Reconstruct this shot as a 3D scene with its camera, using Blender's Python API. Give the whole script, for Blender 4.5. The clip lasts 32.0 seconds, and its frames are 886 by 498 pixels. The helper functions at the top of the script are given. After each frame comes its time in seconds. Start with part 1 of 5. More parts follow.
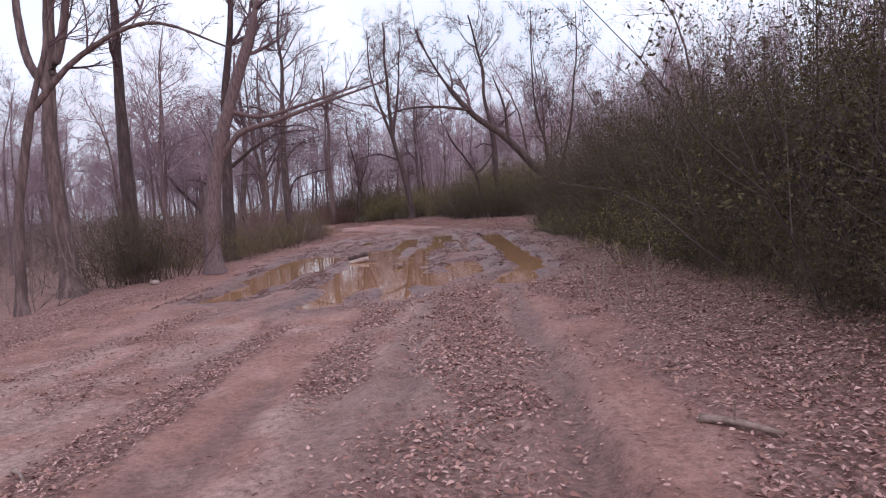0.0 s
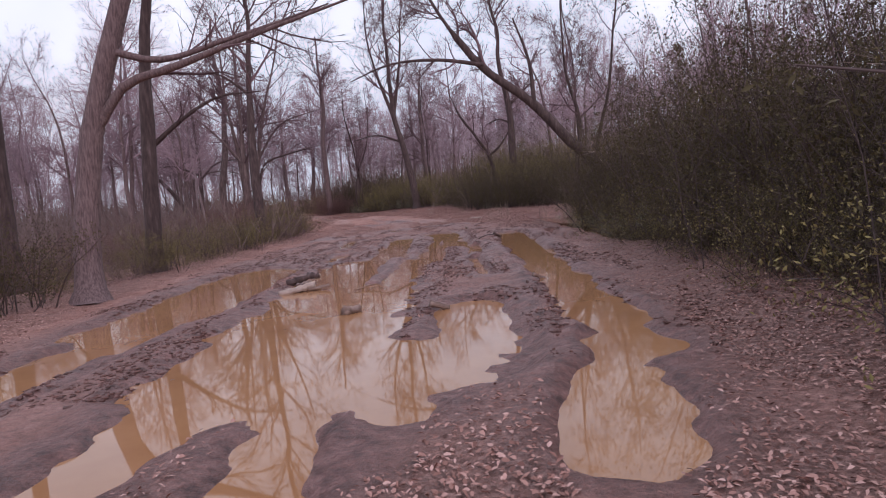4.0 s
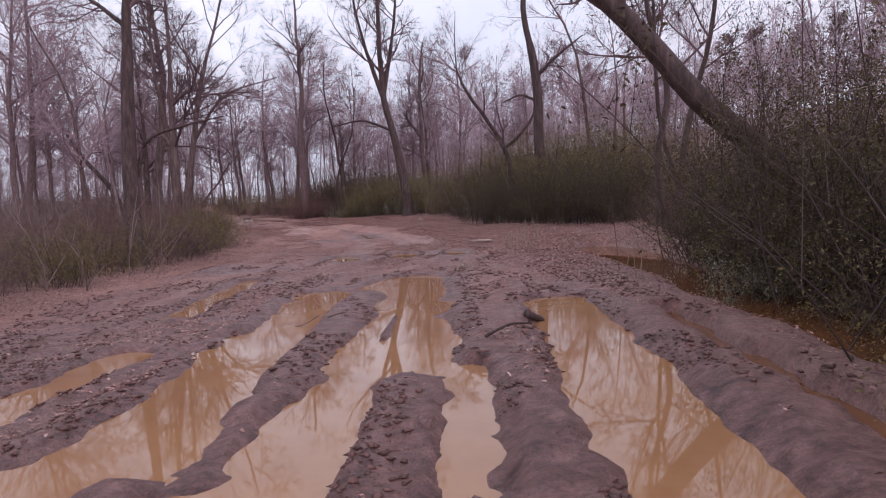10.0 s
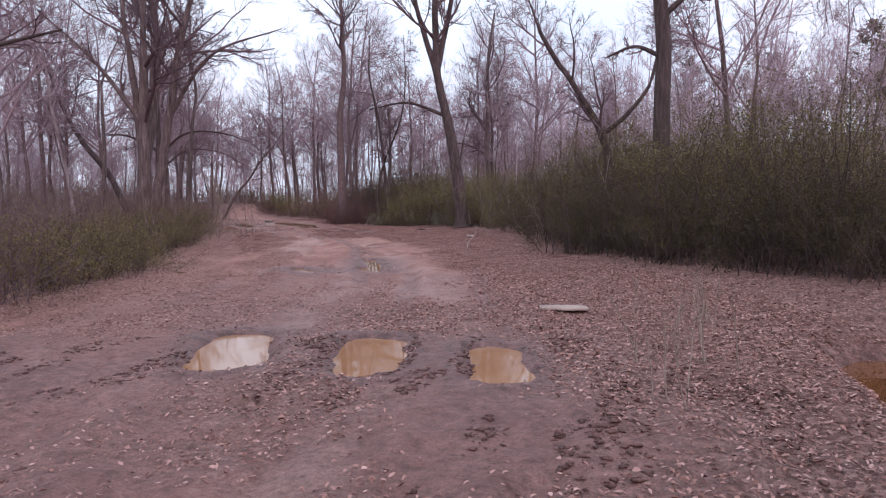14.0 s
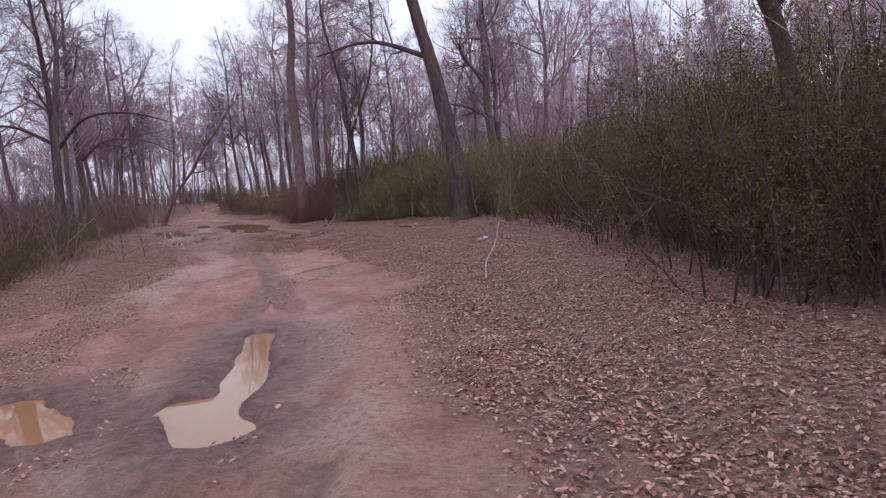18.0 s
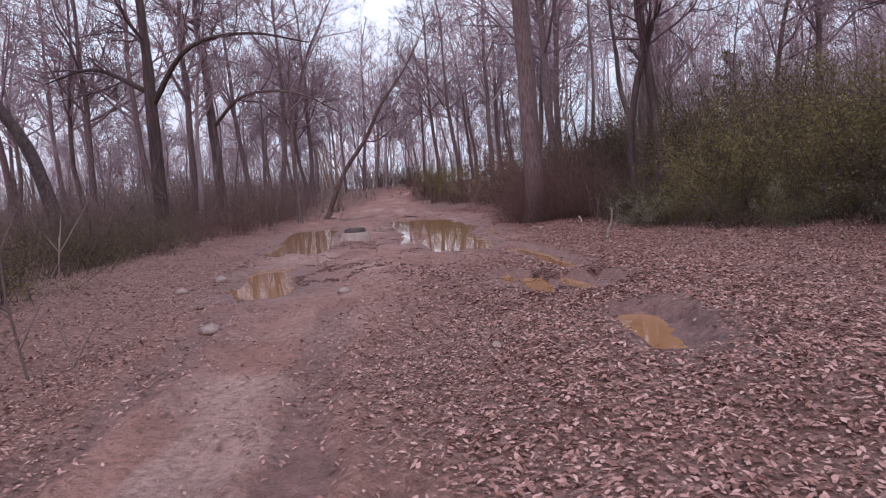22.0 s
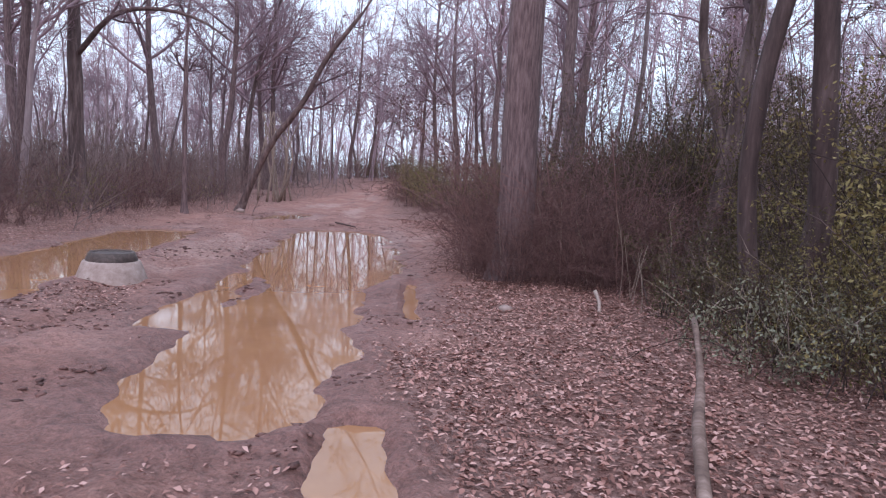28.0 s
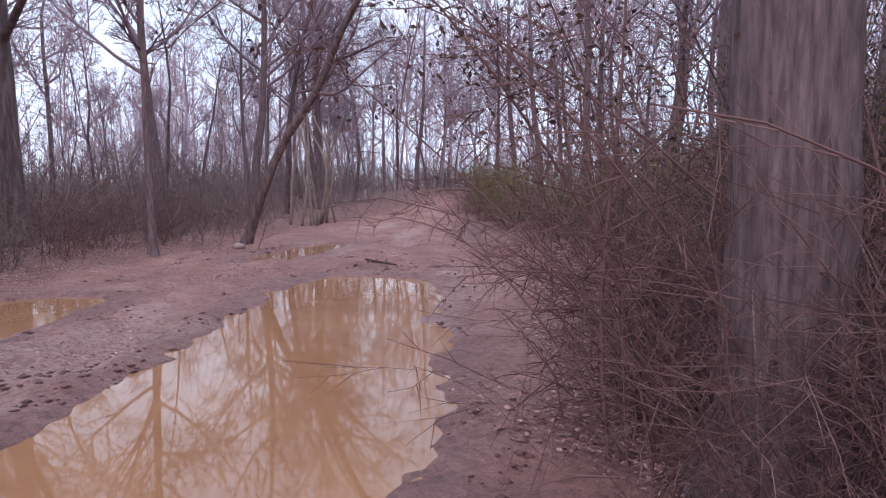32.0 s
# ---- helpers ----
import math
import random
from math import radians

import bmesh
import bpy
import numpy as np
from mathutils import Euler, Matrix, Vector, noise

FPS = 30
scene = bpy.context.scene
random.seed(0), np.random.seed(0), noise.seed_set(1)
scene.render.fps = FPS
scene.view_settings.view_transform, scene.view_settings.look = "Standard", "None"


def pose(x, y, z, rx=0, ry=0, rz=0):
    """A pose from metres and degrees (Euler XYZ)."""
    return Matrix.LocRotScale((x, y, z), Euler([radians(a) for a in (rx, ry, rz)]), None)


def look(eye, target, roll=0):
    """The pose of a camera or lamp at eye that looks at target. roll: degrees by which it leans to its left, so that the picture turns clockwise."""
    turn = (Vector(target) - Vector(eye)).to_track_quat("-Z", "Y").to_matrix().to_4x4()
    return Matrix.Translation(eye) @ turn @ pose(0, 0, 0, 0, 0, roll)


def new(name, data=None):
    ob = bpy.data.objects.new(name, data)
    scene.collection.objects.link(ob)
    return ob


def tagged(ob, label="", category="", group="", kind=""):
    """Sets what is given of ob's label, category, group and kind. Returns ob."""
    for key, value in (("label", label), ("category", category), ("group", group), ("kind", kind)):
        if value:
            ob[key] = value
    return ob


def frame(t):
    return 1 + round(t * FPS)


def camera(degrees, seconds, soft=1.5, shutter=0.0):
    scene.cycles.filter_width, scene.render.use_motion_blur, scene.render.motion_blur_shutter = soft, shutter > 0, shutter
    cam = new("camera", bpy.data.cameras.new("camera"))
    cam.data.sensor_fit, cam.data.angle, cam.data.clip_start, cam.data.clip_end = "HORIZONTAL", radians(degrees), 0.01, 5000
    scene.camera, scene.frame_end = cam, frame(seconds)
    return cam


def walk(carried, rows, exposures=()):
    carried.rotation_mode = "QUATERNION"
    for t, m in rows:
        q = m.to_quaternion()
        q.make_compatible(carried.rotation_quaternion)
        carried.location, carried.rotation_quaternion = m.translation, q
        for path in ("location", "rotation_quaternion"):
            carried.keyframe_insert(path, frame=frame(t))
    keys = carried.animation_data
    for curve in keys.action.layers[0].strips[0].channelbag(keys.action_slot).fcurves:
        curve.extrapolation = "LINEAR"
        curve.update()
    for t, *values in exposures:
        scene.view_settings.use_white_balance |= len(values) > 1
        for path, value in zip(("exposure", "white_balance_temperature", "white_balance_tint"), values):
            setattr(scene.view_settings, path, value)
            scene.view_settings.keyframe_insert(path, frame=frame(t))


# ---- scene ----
cam = camera(67.0, 32.0, 1.15)
PATH = [
    (0, (0.000, -0.000, 1.595), (-0.012, 1.996, 1.464), -3.9),
    (0.5, (-0.046, 1.138, 1.590), (-0.090, 3.138, 1.558), -3.1),
    (1, (0.001, 2.458, 1.612), (-0.055, 4.456, 1.536), -2.9),
    (1.5, (0.065, 3.499, 1.635), (0.018, 5.496, 1.540), -3.4),
    (2, (0.115, 4.389, 1.642), (0.083, 6.385, 1.519), -3.9),
    (2.5, (0.157, 5.223, 1.631), (0.133, 7.218, 1.490), -3.9),
    (4.5, (0.341, 10.425, 1.620), (0.279, 12.414, 1.422), -4.2),
    (5, (0.386, 11.754, 1.591), (0.323, 13.738, 1.346), -3.7),
    (5.5, (0.484, 12.922, 1.602), (0.440, 14.905, 1.346), -4.8),
    (6, (0.517, 13.761, 1.628), (0.506, 15.749, 1.410), -3.1),
    (6.5, (0.546, 14.724, 1.599), (0.517, 16.712, 1.389), -1.8),
    (7, (0.601, 15.773, 1.577), (0.555, 17.761, 1.365), -2.8),
    (7.5, (0.500, 16.680, 1.576), (0.471, 18.673, 1.410), -1.6),
    (8, (0.485, 17.702, 1.560), (0.475, 19.698, 1.439), -0.5),
    (8.5, (0.587, 19.065, 1.576), (0.520, 21.061, 1.466), -0.2),
    (9, (0.730, 20.480, 1.655), (0.615, 22.471, 1.517), -3.0),
    (9.5, (0.714, 21.880, 1.646), (0.642, 23.874, 1.505), -1.1),
    (10, (0.758, 23.309, 1.637), (0.690, 25.302, 1.482), -2.0),
    (10.5, (0.895, 24.779, 1.588), (0.907, 26.768, 1.381), -1.5),
    (11, (1.097, 26.284, 1.593), (1.160, 28.271, 1.380), -2.7),
    (11.5, (1.280, 27.757, 1.553), (1.348, 29.743, 1.332), -1.8),
    (12, (1.349, 29.260, 1.551), (1.363, 31.243, 1.289), -2.2),
    (12.5, (1.401, 31.028, 1.539), (1.251, 33.018, 1.403), -5.7),
    (13, (1.211, 32.687, 1.561), (1.027, 34.676, 1.462), -0.1),
    (13.5, (1.069, 34.175, 1.603), (0.905, 36.166, 1.526), 2.5),
    (14, (0.870, 35.626, 1.686), (0.591, 37.602, 1.552), 0.5),
    (14.5, (0.522, 37.170, 1.746), (0.205, 39.138, 1.590), 1.9),
    (16.5, (-0.167, 43.424, 1.665), (-0.653, 45.362, 1.584), -5.6),
    (17, (-0.448, 44.652, 1.695), (-0.886, 46.603, 1.628), -1.5),
    (17.5, (-0.564, 46.217, 1.709), (-0.941, 48.175, 1.560), -5.1),
    (18, (-0.716, 47.965, 1.713), (-0.993, 49.937, 1.523), -3.8),
    (18.5, (-1.005, 50.149, 1.694), (-1.374, 52.101, 1.466), -4.0),
    (19, (-1.631, 52.862, 1.621), (-2.156, 54.783, 1.442), -4.3),
    (19.5, (-2.643, 55.758, 1.643), (-3.351, 57.619, 1.451), -3.4),
    (20, (-3.858, 58.515, 1.576), (-4.794, 60.270, 1.373), -3.9),
    (20.5, (-5.181, 60.843, 1.493), (-6.294, 62.494, 1.308), -3.8),
    (21, (-6.326, 62.727, 1.531), (-7.523, 64.314, 1.311), -3.0),
    (21.5, (-7.467, 64.139, 1.522), (-8.494, 65.841, 1.311), -3.8),
    (22, (-7.879, 65.354, 1.494), (-8.722, 67.158, 1.298), -4.0),
    (22.5, (-8.050, 66.302, 1.436), (-8.677, 68.191, 1.247), -4.7),
    (23, (-8.072, 67.096, 1.447), (-8.507, 69.039, 1.259), -4.5),
    (23.5, (-8.041, 67.669, 1.430), (-8.353, 69.636, 1.252), -4.2),
    (24, (-7.939, 68.157, 1.452), (-8.126, 70.141, 1.292), -4.6),
    (24.5, (-7.823, 68.677, 1.475), (-7.906, 70.669, 1.314), -4.9),
    (26.5, (-8.231, 71.745, 1.702), (-8.640, 73.697, 1.561), -3.4),
    (27, (-8.823, 73.340, 1.673), (-9.451, 75.233, 1.520), -4.5),
    (27.5, (-9.685, 74.692, 1.626), (-10.443, 76.538, 1.497), -0.1),
    (28, (-10.469, 75.848, 1.585), (-11.339, 77.638, 1.385), 3.6),
    (28.5, (-10.929, 76.565, 1.563), (-11.827, 78.342, 1.366), 5.4),
    (29, (-11.372, 77.309, 1.560), (-12.299, 79.070, 1.361), 6.1),
    (29.5, (-11.497, 77.851, 1.585), (-12.324, 79.667, 1.453), 3.6),
    (30, (-11.809, 78.908, 1.627), (-12.631, 80.723, 1.450), -0.5),
    (30.5, (-12.347, 79.995, 1.646), (-13.256, 81.768, 1.473), -1.7),
    (31, (-12.981, 81.128, 1.604), (-13.975, 82.857, 1.448), -1.8),
    (31.5, (-13.496, 82.002, 1.593), (-14.541, 83.698, 1.415), -1.7),
    (32, (-13.963, 82.697, 1.610), (-15.047, 84.367, 1.423), 0.1),
]
walk(cam, [(t, look(eye, target, roll)) for t, eye, target, roll in PATH], [(0, -0.38, 6680, 44), (2, -0.66, 6680, 44), (6, -0.38, 6900, 50), (11, -0.50, 6730, 47), (13, -0.24, 6580, 42), (18, -0.38, 6530, 44), (20, -0.16, 6390, 42), (21.2, -0.30, 6640, 44), (24, 0.02, 6290, 41), (27, 0.12, 6250, 38), (29, 0.12, 6180, 39), (32, 0.02, 6180, 42)])


# ---- light ----
world = bpy.data.worlds.new("sky")
scene.world = world
world.use_nodes = True
wn, wl = world.node_tree.nodes, world.node_tree.links
sky = wn.new("ShaderNodeTexSky")
sky.sky_type, sky.sun_disc = "NISHITA", False
sky.sun_elevation, sky.sun_rotation = radians(36), radians(156)
sky.air_density, sky.dust_density = 1.0, 4.0
dim = wn.new("ShaderNodeVectorMath")
dim.operation = "SCALE"
dim.inputs["Scale"].default_value = 0.09
wl.new(sky.outputs[0], dim.inputs[0])
coord = wn.new("ShaderNodeTexCoord")
cloud = wn.new("ShaderNodeTexNoise")
cloud.inputs["Scale"].default_value, cloud.inputs["Detail"].default_value = 2.2, 5.0
wl.new(coord.outputs["Generated"], cloud.inputs["Vector"])
cover = wn.new("ShaderNodeValToRGB")
cover.color_ramp.elements[0].position, cover.color_ramp.elements[0].color = 0.35, (1.04, 1.44, 1.52, 1)
cover.color_ramp.elements[1].position, cover.color_ramp.elements[1].color = 0.62, (1.34, 1.76, 1.8, 1)
wl.new(cloud.outputs["Fac"], cover.inputs[0])
haze = wn.new("ShaderNodeMix")
haze.data_type = "RGBA"
haze.inputs[0].default_value = 0.86
wl.new(dim.outputs[0], haze.inputs[6])
wl.new(cover.outputs[0], haze.inputs[7])
wl.new(haze.outputs[2], wn["Background"].inputs[0])
wn["Background"].inputs[1].default_value = 1.0

sun = new("sun", bpy.data.lights.new("sun", "SUN"))
sun.data.energy, sun.data.angle, sun.data.color = 1.0, radians(30), (1.0, 0.95, 0.9)
sun.matrix_world = look((15, -34, 27), (0, 0, 0))


# ---- materials ----
def material(name, ramp, scale=6.0, stretch=(1, 1, 1), rough=0.8, bump=0.3, island=0.0, obj=0.0, detail=6.0, fine=0.0, ior=1.45, depth=0.02):
    """Principled with a colour ramp over noise; island and obj mix in a random value for each loose piece or each object."""
    m = bpy.data.materials.new(name)
    m.use_nodes = True
    n, l = m.node_tree.nodes, m.node_tree.links
    b = n["Principled BSDF"]
    tc, mp = n.new("ShaderNodeTexCoord"), n.new("ShaderNodeMapping")
    mp.inputs["Scale"].default_value = stretch
    l.new(tc.outputs["Object"], mp.inputs["Vector"])
    t = n.new("ShaderNodeTexNoise")
    t.inputs["Scale"].default_value, t.inputs["Detail"].default_value, t.inputs["Roughness"].default_value = scale, detail, 0.65
    l.new(mp.outputs[0], t.inputs["Vector"])
    fac = t.outputs["Fac"]
    for amount, source in ((island, "island"), (obj, "object")):
        if amount:
            r = n.new("ShaderNodeNewGeometry" if source == "island" else "ShaderNodeObjectInfo")
            mx = n.new("ShaderNodeMix")
            mx.inputs[0].default_value = amount
            l.new(fac, mx.inputs[2])
            l.new(r.outputs["Random Per Island" if source == "island" else "Random"], mx.inputs[3])
            fac = mx.outputs[0]
    cr = n.new("ShaderNodeValToRGB")
    while len(cr.color_ramp.elements) < len(ramp):
        cr.color_ramp.elements.new(0.5)
    for e, (p, c) in zip(cr.color_ramp.elements, ramp):
        e.position, e.color = p, (*c, 1)
    l.new(fac, cr.inputs[0])
    l.new(cr.outputs[0], b.inputs["Base Color"])
    b.inputs["Roughness"].default_value, b.inputs["IOR"].default_value = rough, ior
    if bump:
        bp = n.new("ShaderNodeBump")
        bp.inputs["Strength"].default_value, bp.inputs["Distance"].default_value = bump, depth
        l.new(t.outputs["Fac"], bp.inputs["Height"])
        l.new(bp.outputs[0], b.inputs["Normal"])
    return m


BARK = material("grey bark", [(0.3, (0.0612, 0.0395, 0.0378)), (0.5, (0.135, 0.0924, 0.0882)), (0.72, (0.261, 0.189, 0.181))], 9, (1, 1, 0.16), 0.9, 0.7)
BARK_DARK = material("dark bark", [(0.3, (0.0405, 0.0252, 0.0244)), (0.55, (0.0882, 0.058, 0.0554)), (0.75, (0.167, 0.116, 0.111))], 10, (1, 1, 0.15), 0.9, 0.7)
BARK_PALE = material("pale furrowed bark", [(0.28, (0.06, 0.036, 0.036)), (0.47, (0.15, 0.1, 0.1)), (0.72, (0.27, 0.19, 0.19))], 26, (1, 1, 0.13), 0.9, 0.8, depth=0.02, detail=8.0)
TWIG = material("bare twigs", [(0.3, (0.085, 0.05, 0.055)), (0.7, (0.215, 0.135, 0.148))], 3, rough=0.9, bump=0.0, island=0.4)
# Twigs and bark of the woods: distance haze put into their paler colours.
TWIG_FAR_HAZE = material("far twigs paled for haze", [(0.3, (0.2, 0.135, 0.152)), (0.7, (0.46, 0.325, 0.36))], 2, rough=0.9, bump=0.0, island=0.5, obj=0.3)
TWIG_HILL_HAZE = material("hillside twigs paled for distance haze", [(0.3, (0.33, 0.245, 0.275)), (0.7, (0.6, 0.475, 0.52))], 2, rough=0.9, bump=0.0, island=0.5, obj=0.3)
BARK_HAZE = material("woods bark paled for haze", [(0.3, (0.13, 0.092, 0.095)), (0.5, (0.25, 0.185, 0.19)), (0.72, (0.4, 0.315, 0.32))], 9, (1, 1, 0.16), 0.9, 0.5, obj=0.35)
# Twig colour darkened to stand for the shade inside the thickets.
STEM_SHADED = material("shrub stems darkened for thicket shade", [(0.3, (0.04, 0.026, 0.024)), (0.7, (0.125, 0.085, 0.08))], 3, rough=0.9, bump=0.0, island=0.4)
TANGLE = material("brown tangled undergrowth", [(0.3, (0.12, 0.08, 0.074)), (0.7, (0.3, 0.215, 0.2))], 3, rough=0.9, bump=0.0, island=0.4, obj=0.2)
STALK = material("dry stalks", [(0.3, (0.2, 0.14, 0.11)), (0.7, (0.42, 0.33, 0.28))], 4, rough=0.85, bump=0.0, island=0.5)
BRIAR = material("reddish briar stems", [(0.3, (0.1, 0.047, 0.043)), (0.7, (0.25, 0.138, 0.126))], 4, rough=0.8, bump=0.0, island=0.5)
GREEN = material("evergreen leaves", [(0.15, (0.045, 0.036, 0.018)), (0.5, (0.086, 0.068, 0.033)), (0.85, (0.145, 0.112, 0.053))], 1.2, rough=0.75, bump=0.0, island=0.3, obj=0.15, ior=1.3)
OLIVE = material("olive leaves", [(0.15, (0.108, 0.088, 0.039)), (0.5, (0.195, 0.157, 0.066)), (0.85, (0.295, 0.237, 0.097))], 0.9, rough=0.75, bump=0.0, island=0.25, obj=0.25, ior=1.3)
SPRAY = material("pale undersides of privet leaves", [(0.2, (0.1, 0.1, 0.06)), (0.8, (0.3, 0.3, 0.21))], 1.5, rough=0.5, bump=0.0, island=0.5)
LITTER = material("fallen leaves", [(0.1, (0.142, 0.0601, 0.0482)), (0.38, (0.294, 0.141, 0.113)), (0.64, (0.447, 0.243, 0.204)), (0.92, (0.654, 0.414, 0.366))], 2.0, rough=0.75, bump=0.0, island=0.75)
DEAD = material("dead hanging leaves", [(0.2, (0.05, 0.03, 0.025)), (0.8, (0.17, 0.1, 0.075))], 2.0, rough=0.8, bump=0.0, island=0.8)
WOOD = material("weathered wood", [(0.3, (0.085, 0.052, 0.04)), (0.5, (0.204, 0.136, 0.112)), (0.75, (0.425, 0.32, 0.28))], 7, (0.25, 1, 1), 0.85, 0.5)
PALEWOOD = material("pale wood", [(0.3, (0.297, 0.216, 0.184)), (0.7, (0.527, 0.424, 0.376))], 8, (0.3, 1, 1), 0.8, 0.3)
STONE = material("muddy stone", [(0.3, (0.212, 0.144, 0.12)), (0.7, (0.425, 0.336, 0.304))], 8, rough=0.8, bump=0.4)
CONCRETE = material("stained concrete", [(0.25, (0.255, 0.184, 0.16)), (0.5, (0.391, 0.304, 0.272)), (0.75, (0.51, 0.424, 0.392))], 9, rough=0.9, bump=0.35)
IRON = material("black cast iron", [(0.3, (0.035, 0.026, 0.024)), (0.7, (0.12, 0.085, 0.075))], 20, rough=0.55, bump=0.3)
LITTERBIT = material("white scrap", [(0.3, (0.6, 0.6, 0.6)), (0.7, (0.8, 0.8, 0.8))], 5, rough=0.5, bump=0.0)
MUDCLOD = material("wet clods", [(0.3, (0.075, 0.0323, 0.0269)), (0.7, (0.21, 0.102, 0.0864))], 12, rough=0.6, bump=0.4, island=0.3)


def ground_material():
    m = bpy.data.materials.new("clay road and forest floor")
    m.use_nodes = True
    n, l = m.node_tree.nodes, m.node_tree.links
    b = n["Principled BSDF"]
    tc = n.new("ShaderNodeTexCoord")

    def tex(scale, detail=6.0):
        t = n.new("ShaderNodeTexNoise")
        t.inputs["Scale"].default_value, t.inputs["Detail"].default_value, t.inputs["Roughness"].default_value = scale, detail, 0.65
        l.new(tc.outputs["Object"], t.inputs["Vector"])
        return t.outputs["Fac"]

    def ramp(fac, stops):
        r = n.new("ShaderNodeValToRGB")
        while len(r.color_ramp.elements) < len(stops):
            r.color_ramp.elements.new(0.5)
        for e, (p, c) in zip(r.color_ramp.elements, stops):
            e.position, e.color = p, (*c, 1)
        l.new(fac, r.inputs[0])
        return r.outputs[0]

    def mix(fac, a, c):
        x = n.new("ShaderNodeMix")
        x.data_type = "RGBA"
        l.new(fac, x.inputs[0])
        l.new(a, x.inputs[6])
        l.new(c, x.inputs[7])
        return x.outputs[2]

    def attr(name):
        a = n.new("ShaderNodeAttribute")
        a.attribute_name = name
        return a.outputs["Fac"]

    coarse, grain = tex(0.9), tex(14.0)
    dry = ramp(coarse, [(0.3, (0.26, 0.116, 0.0902)), (0.5, (0.375, 0.185, 0.147)), (0.72, (0.51, 0.285, 0.24))])
    # Colour of wet mud, which also paints the thicket's shade on the verge.
    wet = ramp(tex(6.0, 10.0), [(0.32, (0.068, 0.027, 0.023)), (0.48, (0.178, 0.081, 0.07)), (0.7, (0.3, 0.155, 0.137))])
    cells = n.new("ShaderNodeTexVoronoi")
    cells.inputs["Scale"].default_value = 26.0
    l.new(tc.outputs["Object"], cells.inputs["Vector"])
    split = n.new("ShaderNodeSeparateColor")
    l.new(cells.outputs["Color"], split.inputs[0])
    soil = mix(tex(3.0), ramp(tex(5.0), [(0.3, (0.09, 0.038, 0.0307)), (0.5, (0.19, 0.0902, 0.0739)), (0.7, (0.3, 0.162, 0.134))]),
        ramp(split.outputs[0], [(0.05, (0.12, 0.0532, 0.0432)), (0.4, (0.25, 0.125, 0.102)), (0.7, (0.38, 0.211, 0.178)), (0.95, (0.52, 0.323, 0.283))]))
    pale = ramp(grain, [(0.3, (0.43, 0.272, 0.232)), (0.7, (0.56, 0.395, 0.348))])
    col = mix(attr("wet"), dry, wet)
    col = mix(attr("pale"), col, pale)
    col = mix(attr("litter"), col, soil)
    speck = n.new("ShaderNodeMix")
    speck.data_type, speck.blend_type = "RGBA", "MULTIPLY"
    speck.inputs[0].default_value = 0.75
    l.new(col, speck.inputs[6])
    l.new(ramp(grain, [(0.32, (0.5, 0.47, 0.46)), (0.52, (1, 1, 1)), (0.75, (1.25, 1.25, 1.25))]), speck.inputs[7])
    grit = n.new("ShaderNodeMix")
    grit.data_type, grit.blend_type = "RGBA", "MULTIPLY"
    grit.inputs[0].default_value = 0.6
    l.new(speck.outputs[2], grit.inputs[6])
    l.new(ramp(tex(48.0, 3.0), [(0.35, (0.62, 0.6, 0.58)), (0.5, (1, 1, 1)), (0.68, (1.25, 1.24, 1.22))]), grit.inputs[7])
    l.new(grit.outputs[2], b.inputs["Base Color"])
    mr = n.new("ShaderNodeMapRange")
    mr.inputs["To Min"].default_value, mr.inputs["To Max"].default_value = 0.85, 0.42
    l.new(attr("wet"), mr.inputs["Value"])
    l.new(mr.outputs[0], b.inputs["Roughness"])
    bp = n.new("ShaderNodeBump")
    bp.inputs["Strength"].default_value, bp.inputs["Distance"].default_value = 1.0, 0.06
    l.new(tex(7.0, 9.0), bp.inputs["Height"])
    crumb = n.new("ShaderNodeBump")
    crumb.inputs["Strength"].default_value, crumb.inputs["Distance"].default_value = 0.8, 0.018
    l.new(tex(34.0, 6.0), crumb.inputs["Height"])
    l.new(bp.outputs[0], crumb.inputs["Normal"])
    l.new(crumb.outputs[0], b.inputs["Normal"])
    return m


def water_material(name, colour, deep):
    m = material(name, [(0.3, deep), (0.7, colour)], 0.8, rough=0.025, bump=0.0, ior=1.4)
    n, l = m.node_tree.nodes, m.node_tree.links
    t, bp = n.new("ShaderNodeTexNoise"), n.new("ShaderNodeBump")
    t.inputs["Scale"].default_value = 3.0
    bp.inputs["Strength"].default_value, bp.inputs["Distance"].default_value = 0.02, 0.01
    l.new(t.outputs["Fac"], bp.inputs["Height"])
    l.new(bp.outputs[0], n["Principled BSDF"].inputs["Normal"])
    return m


GROUND = ground_material()
WATER = water_material("muddy orange water", (0.41, 0.205, 0.1), (0.325, 0.152, 0.072))
# The shrubs' shade over the ditch is put into this darker water colour.
DITCHWATER_SHADED = water_material("ditch water darkened for shade", (0.22, 0.085, 0.034), (0.14, 0.052, 0.022))


# ---- mesh helpers ----
def mesh(name, verts, faces, mat):
    """A mesh from arrays of corners and of faces that all have the same number of corners."""
    me = bpy.data.meshes.new(name)
    verts, faces = np.asarray(verts, float), np.asarray(faces, int)
    k = faces.shape[1]
    me.vertices.add(len(verts))
    me.vertices.foreach_set("co", verts.ravel())
    me.loops.add(faces.size)
    me.loops.foreach_set("vertex_index", faces.ravel())
    me.polygons.add(len(faces))
    me.polygons.foreach_set("loop_start", np.arange(0, faces.size, k))
    me.polygons.foreach_set("loop_total", np.full(len(faces), k))
    me.materials.append(mat)
    me.update(calc_edges=True)
    return me


def smooth(me):
    me.polygons.foreach_set("use_smooth", np.ones(len(me.polygons), bool))
    return me


def part(name, me, parent, label=""):
    ob = new(name, me)
    ob.parent = parent
    return tagged(ob, label) if label else ob


